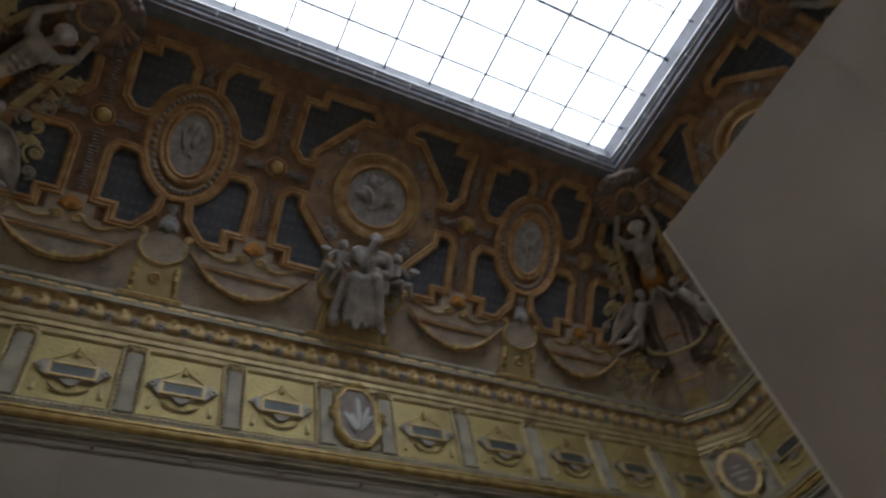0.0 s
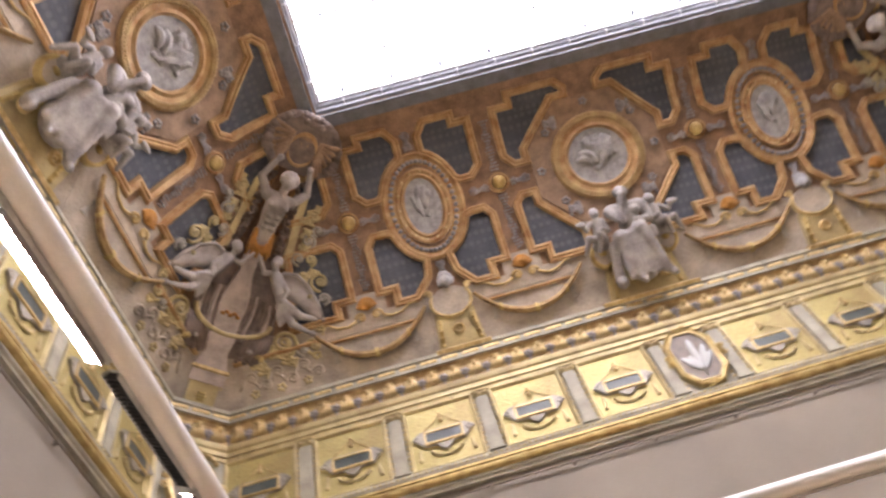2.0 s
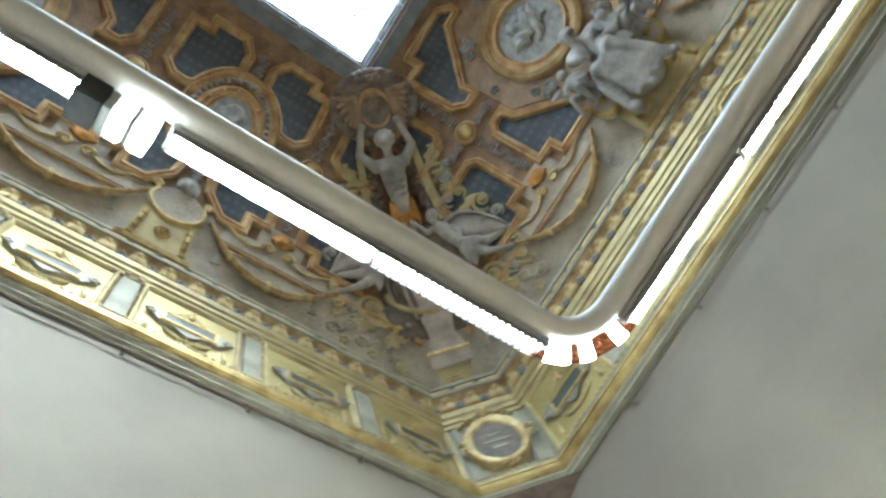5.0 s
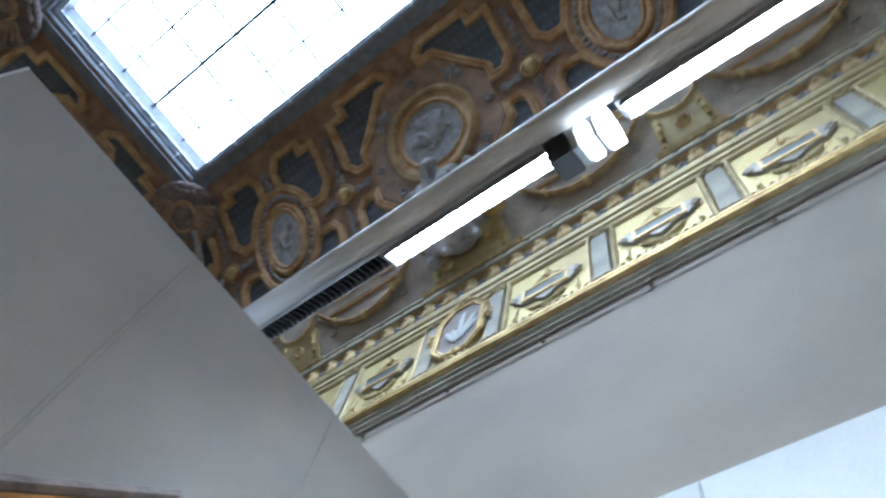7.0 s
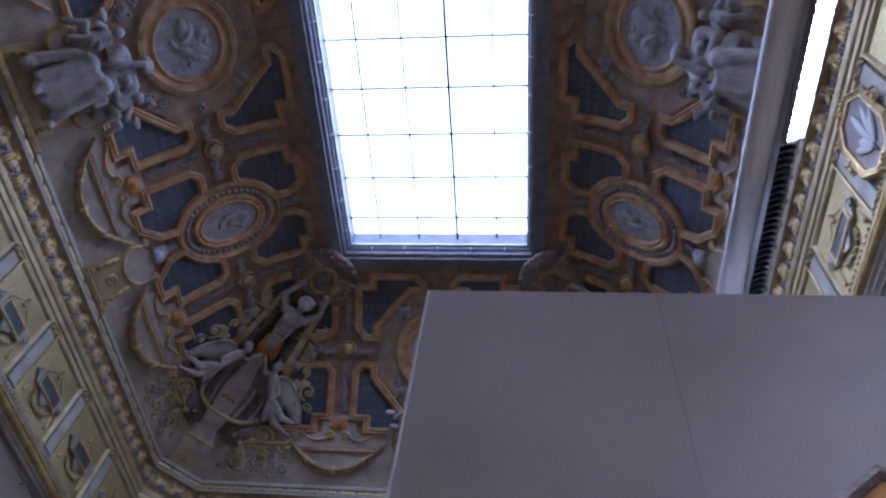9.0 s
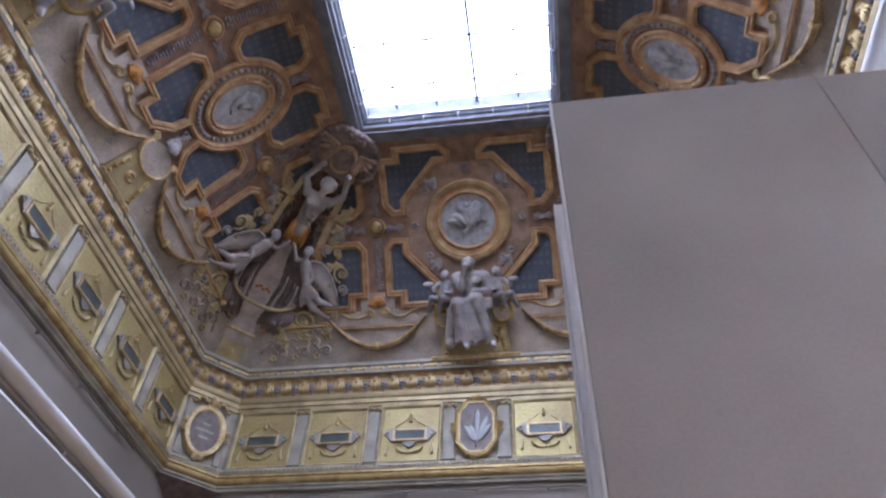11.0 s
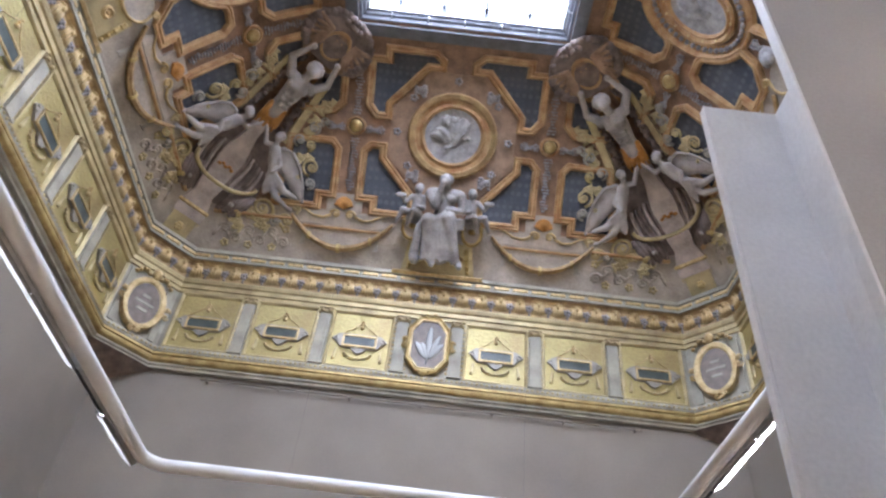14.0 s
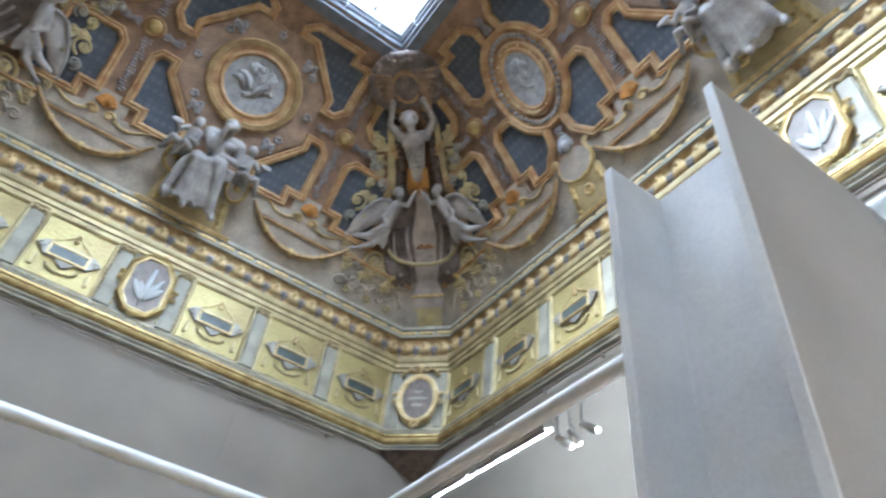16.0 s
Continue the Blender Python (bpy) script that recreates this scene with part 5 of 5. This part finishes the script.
def winged_figure(k):
    bm = bmesh.new()
    J = lambda w, s, h: cn(k * w, s, h)
    limb(bm, J(0.60, 1.94, 0.18), J(0.49, 2.10, 0.22), 0.085, 0.085)
    limb(bm, J(0.49, 2.10, 0.22), J(0.40, 2.26, 0.24), 0.095, 0.10)
    limb(bm, J(0.37, 2.30, 0.25), J(0.33, 2.39, 0.28), 0.05, 0.05)
    blob(bm, J(0.31, 2.45, 0.30), (0.075, 0.08, 0.09))
    blob(bm, J(0.335, 2.485, 0.26), (0.088, 0.085, 0.08))
    limb(bm, J(0.36, 2.31, 0.24), J(0.20, 2.26, 0.32), 0.05, 0.042)
    limb(bm, J(0.20, 2.26, 0.32), J(0.05, 2.46, 0.38), 0.042, 0.03)
    limb(bm, J(0.47, 2.25, 0.22), J(0.60, 2.12, 0.26), 0.046, 0.038)
    limb(bm, J(0.60, 2.12, 0.26), J(0.55, 1.97, 0.30), 0.038, 0.03)
    limb(bm, J(0.61, 1.93, 0.18), J(0.86, 1.84, 0.22), 0.095, 0.066)
    limb(bm, J(0.86, 1.84, 0.22), J(1.14, 1.88, 0.09), 0.062, 0.034)
    blob(bm, J(1.18, 1.90, 0.07), (0.06, 0.05, 0.04))
    limb(bm, J(0.60, 1.90, 0.17), J(0.80, 1.70, 0.22), 0.09, 0.062)
    limb(bm, J(0.80, 1.70, 0.22), J(1.08, 1.66, 0.11), 0.058, 0.034)
    blob(bm, J(1.12, 1.66, 0.09), (0.06, 0.045, 0.04))
    for i in range(6):
        f = i / 5
        limb(bm, J(0.52 + 0.05 * i, 2.02 - 0.02 * i, 0.27), J(0.58 + 0.07 * f, 1.72 - 0.1 * f, 0.22), 0.035, 0.02)
    return tagged(fused("winged_statue", bm, M_FIGURE, 0.015), "grey plaster winged figure reaching towards the corner pier", "statue", "winged corner statues")


def figure_wing(k):
    """The feathered wing behind a corner figure."""
    t = thing("plaster_wing", "smooth beige plaster wing behind a corner figure", "stucco wing", "plaster wings")
    out = [(0.40, 2.20), (0.50, 2.36), (0.66, 2.40), (0.86, 2.30), (1.05, 2.12), (1.19, 1.90), (1.10, 1.88), (0.98, 1.92), (0.84, 1.99), (0.70, 2.02), (0.54, 2.06)]
    bm = bmesh.new()
    plate(bm, [(k * x, y) for x, y in out], 0.02, 0.14, cn, 0.08)
    part("membrane", bm, M_WING, t, "smooth beige wing", True)
    bm = bmesh.new()
    tube(bm, [cn(k * x, y, 0.15) for x, y in out[:6]], lambda f: 0.036 - 0.022 * f, seg=7)
    blob(bm, cn(k * 1.19, 1.90, 0.13), (0.035, 0.035, 0.035), seg=8)
    part("leading_edge", bm, M_FIGURE, t, "", True)
    return t


for _k in (-1, 1):
    place(winged_figure(_k), CORNERS)
    place(figure_wing(_k), CORNERS)


def corner_plinth():
    """The leaning block above the cornice on each chamfer."""
    t = thing("corner_plinth", "gilded grey plinth block with a rosette above the chamfered cornice", "plinth", "corner plinths")
    bm = bmesh.new()
    poly = [(-0.34, 0.0), (0.34, 0.0), (0.30, 0.80), (-0.30, 0.80)]
    plate(bm, poly, -0.25, 0.19, flat, 0.2)
    part("block", bm, M_PALE, t)
    bm = bmesh.new()
    sweep(bm, poly, [(0.03, 0.19), (0.03, 0.205), (0.05, 0.215), (0.07, 0.205), (0.07, 0.19)], flat, True, 3)
    part("border", bm, M_GOLD, t)
    for s0, o in ((0.80, 0.0), (0.06, -0.02)):
        bm = bmesh.new()
        sweep(bm, [(-0.33, s0), (0.33, s0)], [(-0.03, -0.1), (-0.03, 0.21), (0.0, 0.24), (0.04, 0.23), (0.05, -0.1)], flat, False, 3, True)
        part("cap" if o == 0 else "foot", bm, M_BRIGHT, t)
    bm = bmesh.new()
    for i in range(6):
        blob(bm, flat(0.05 * math.cos(i * 1.047), 0.44 + 0.05 * math.sin(i * 1.047), 0.2), (0.03, 0.02, 0.03), seg=6)
    blob(bm, flat(0, 0.44, 0.215), (0.025, 0.02, 0.025), seg=6)
    part("rosette", bm, M_GOLD, t)
    return t


place(corner_plinth(), CORNERS)


def corner_shield():
    t = thing("corner_shield", "dark bronzed shield with a round terracotta boss at the skylight corner", "shield", "corner shields")
    bm = bmesh.new()
    plate(bm, [(-0.22, 3.66), (0.22, 3.66), (0.30, 3.82), (0.46, 3.95), (0.44, 4.15), (0.28, 4.33), (-0.28, 4.33), (-0.44, 4.15), (-0.46, 3.95), (-0.30, 3.82)], -0.12, 0.2, cn, 0.12)
    part("plate", bm, M_BROWN, t)
    bm = bmesh.new()
    rnd = random.Random(7)
    for i in range(40):
        a = 2 * math.pi * i / 40
        if 4.1 < a < 5.35:
            continue
        blob(bm, cn(0.56 * math.cos(a), 4.0 + 0.36 * math.sin(a), 0.12 + rnd.uniform(-0.03, 0.05)), (0.09 + rnd.uniform(-0.02, 0.02), 0.08, 0.075), seg=8)
        part("wreath_leaf", bm, M_BROWN, t, "", True)
        bm = bmesh.new()
    bm.free()
    for k in (-1, 1):
        bm = bmesh.new()
        for i in range(7):
            limb(bm, cn(k * 0.24, 4.12 - 0.03 * i, 0.22), cn(k * (0.52 - 0.03 * i), 4.16 - 0.085 * i, 0.17), 0.05, 0.04, 6)
        part("wing", bm, M_TERRA, t, "", True)
    bm = bmesh.new()
    for x, r in ((-0.12, 0.07), (0, 0.1), (0.12, 0.07)):
        blob(bm, cn(x, 4.3, 0.2), (r, 0.07, r * 0.8), seg=8)
    part("crest", bm, M_BROWN, t, "", True)
    bm = bmesh.new()
    plate(bm, oval(0.21, 0.21, 0, 3.96, 28), 0.15, 0.27, flat, 0.1)
    boss = part("boss", bm, M_TERRA, t, "round terracotta boss")
    bm = bmesh.new()
    sweep(bm, oval(0.21, 0.21, 0, 3.96, 28), [(-0.03, 0.2), (-0.02, 0.28), (0.01, 0.29), (0.03, 0.27)], flat, True, 1)
    for x in (-0.07, 0.03):
        limb(bm, flat(x, 3.88, 0.27), flat(x + 0.02, 4.04, 0.27), 0.015, 0.015, 6)
    part("rim", bm, M_FRAME, boss, "gilded rim")
    return t


place(corner_shield(), CORNERS)


def corner_pier():
    """The bell-shaped pier with its leaf skirt, straps, festoon and scrolls."""
    t = thing("corner_pier", "bell-shaped stucco pier with gilded scrolls and leafy straps", "stucco pier", "corner piers")
    bm = bmesh.new()
    plate(bm, [(-0.30, 0.62), (0.30, 0.62), (0.26, 0.8), (0.17, 1.05), (0.22, 1.35), (0.24, 1.6), (0.19, 1.9), (0.11, 2.2), (0.10, 2.65), (-0.10, 2.65), (-0.11, 2.2), (-0.19, 1.9), (-0.24, 1.6), (-0.22, 1.35), (-0.17, 1.05), (-0.26, 0.8)], -0.3, 0.22, flat, 0.15)
    part("shaft", bm, M_BELL, t)
    for k in (-1, 1):
        bm = bmesh.new()
        plate(bm, [(k * 0.25, 1.35), (k * 0.36, 1.45), (k * 0.34, 1.9), (k * 0.2, 2.4), (k * 0.12, 2.45), (k * 0.14, 2.2), (k * 0.24, 1.8)], -0.3, 0.08, flat, 0.2)
        part("side_drape", bm, M_BROWN, t, "dark hanging drape")
        bm = bmesh.new()
        plate(bm, [(k * 0.14, 1.0), (k * 0.62, 1.12), (k * 0.66, 1.5), (k * 0.58, 1.95), (k * 0.40, 2.5), (k * 0.14, 2.5)], -0.02, 0.03, cn, 0.2)
        part("dark_ground", bm, M_BROWN, t, "dark brown ground behind the figures")
        for i in range(6):
            bm = bmesh.new()
            tube(bm, [cn(k * (0.22 + 0.07 * i + 0.02 * math.sin(j)), 1.95 - 0.02 * i - 0.13 * j, 0.05 + 0.012 * (j % 2)) for j in range(6)], lambda f: 0.026 + 0.012 * f, seg=6)
            part("fluting", bm, M_BELL if i % 3 == 1 else M_BROWN, t, "", True)
        bm = bmesh.new()
        for i in range(6):
            limb(bm, cn(k * (0.36 + 0.06 * i), 1.42, 0.05), cn(k * (0.30 + 0.05 * i), 1.02 + 0.04 * (i % 2), 0.1), 0.06, 0.05, 7)
        part("curled_leaf", bm, M_BROWN, t, "dark curled leaves", True)
    bm = bmesh.new()
    for i in range(11):
        a = radians(-65 + 13 * i)
        limb(bm, flat(0.15 * math.sin(a), 2.78, 0.34), flat(0.2 * math.sin(a), 2.50 - 0.07 * (i % 2), 0.38), 0.045, 0.018, 6)
    part("leaf_skirt", bm, M_ORANGE, t, "orange leaf skirt", True)
    bm = bmesh.new()
    tube(bm, [flat(0.58 * math.sin(a), 1.58 - 0.27 * math.cos(a), 0.28 + 0.22 * abs(math.sin(a))) for a in [radians(-92 + 9.7 * i) for i in range(20)]], 0.036, seg=8)
    part("festoon", bm, M_PALE, t, "", True)
    bm = bmesh.new()
    for i in range(5):
        blob(bm, flat(-0.12 + 0.06 * i, 1.58 + 0.03 * (i % 2), 0.23), (0.04, 0.03, 0.03), seg=6)
    part("flower", bm, M_ORANGE, t, "", True)
    for k in (-1, 1):
        bm = bmesh.new()
        rnd = random.Random(9)
        for i in range(26):
            f = i / 25
            for j in range(2):
                blob(bm, cn(k * (0.36 - 0.12 * f + rnd.uniform(-0.05, 0.05)), 2.45 + 1.1 * f, 0.07 + rnd.uniform(-0.02, 0.05)), (0.05, 0.05, 0.05), seg=6)
        part("leafy_strap", bm, M_BROWN, t, "dark leafy strap", True)
        bm = bmesh.new()
        plate(bm, [(k * 0.44, 2.42), (k * 0.56, 2.42), (k * 0.44, 3.42), (k * 0.34, 3.42)], -0.1, 0.09, cn, 0.2)
        part("gilt_strap", bm, M_PALE, t)
        for cx, cy, r, s0, m in ((0.80, 1.42, 0.21, 1, M_PALE), (1.06, 1.40, 0.10, -1, M_MOUNT), (0.42, 1.16, 0.10, -1, M_MOUNT), (0.62, 3.24, 0.13, -1, M_PALE), (0.66, 2.9, 0.12, 1, M_MOUNT), (1.0, 2.42, 0.15, -1, M_PALE), (0.62, 2.62, 0.10, -1, M_MOUNT), (1.12, 2.2, 0.10, 1, M_MOUNT), (0.78, 2.66, 0.09, 1, M_PALE), (0.74, 3.08, 0.08, -1, M_MOUNT), (1.18, 1.5, 0.13, -1, M_PALE), (0.55, 1.12, 0.12, -1, M_GOLD), (0.92, 2.16, 0.08, 1, M_PALE)):
            bm = bmesh.new()
            pts = [cn(k * (cx + r * math.exp(-i * 0.07) * math.cos(s0 * i * 0.5 - 1.2)), cy + r * math.exp(-i * 0.07) * math.sin(s0 * i * 0.5 - 1.2), 0.08 + 0.003 * i) for i in range(32)]
            tube(bm, pts, lambda f: (0.2 + r) * 0.082 * (1 - 0.5 * f), seg=7)
            part("volute", bm, m, t, "", True)
        for a, b in (((0.66, 1.25), (1.05, 1.2)), ((0.72, 2.3), (0.9, 2.55)), ((0.66, 2.75), (0.6, 3.05)), ((1.08, 1.9), (1.25, 1.75)), ((0.52, 3.1), (0.66, 3.4)), ((0.5, 1.05), (0.75, 0.95))):
            bm = bmesh.new()
            leafy(bm, a, b, 0.2, lambda u, v, h: cn(k * u, v, h + 0.05), 5, 6)
            part("acanthus", bm, M_PALE, t, "", True)
    return t


place(corner_pier(), CORNERS)


def corner_relief(side, k):
    """Low scrollwork on the band beside each corner, under its ledge."""
    t = thing("scroll_relief", "low gilded scroll relief under a ledge on the grey cove band", "stucco relief", "scroll reliefs of the cove band")
    t.matrix_basis = SIDES[side]
    far = HALF[side] - 0.95
    for i in range(6):
        x, y = far - 0.12 - 0.2 * i, 0.38 + 0.08 * (-1) ** i
        bm = bmesh.new()
        tube(bm, [cv(k * (x + 0.11 * math.exp(-j * 0.1) * math.cos(j * 0.6)), y + 0.11 * math.exp(-j * 0.1) * math.sin(j * 0.6), 0.028) for j in range(18)], lambda f: 0.03 - 0.014 * f, seg=6)
        limb(bm, cv(k * (x + 0.1), y, 0.04), cv(k * (x + 0.2), 0.38 - 0.06 * (-1) ** i, 0.03), 0.026, 0.018, 6)
        part("scroll", bm, M_BAND, t, "", True)
        bm = bmesh.new()
        for j in range(5):
            a = j * 1.2566 + i
            blob(bm, cv(k * (x - 0.02 + 0.045 * math.cos(a)), 0.38 - 0.17 * (-1) ** i + 0.045 * math.sin(a), 0.035), (0.032, 0.03, 0.032), seg=6)
        part("flower", bm, M_PALE, t, "", True)
    bm = bmesh.new()
    sweep(bm, [(k * (far + 0.1), 0.74), (k * (far - 1.22), 0.74)], [(-0.035, 0.01), (-0.035, 0.08), (0.0, 0.105), (0.035, 0.08), (0.035, 0.01)], cv, False, 0.4, True)
    part("ledge", bm, M_FRAME, t)
    return t


for _s in SIDES:
    for _k in (-1, 1):
        corner_relief(_s, _k)
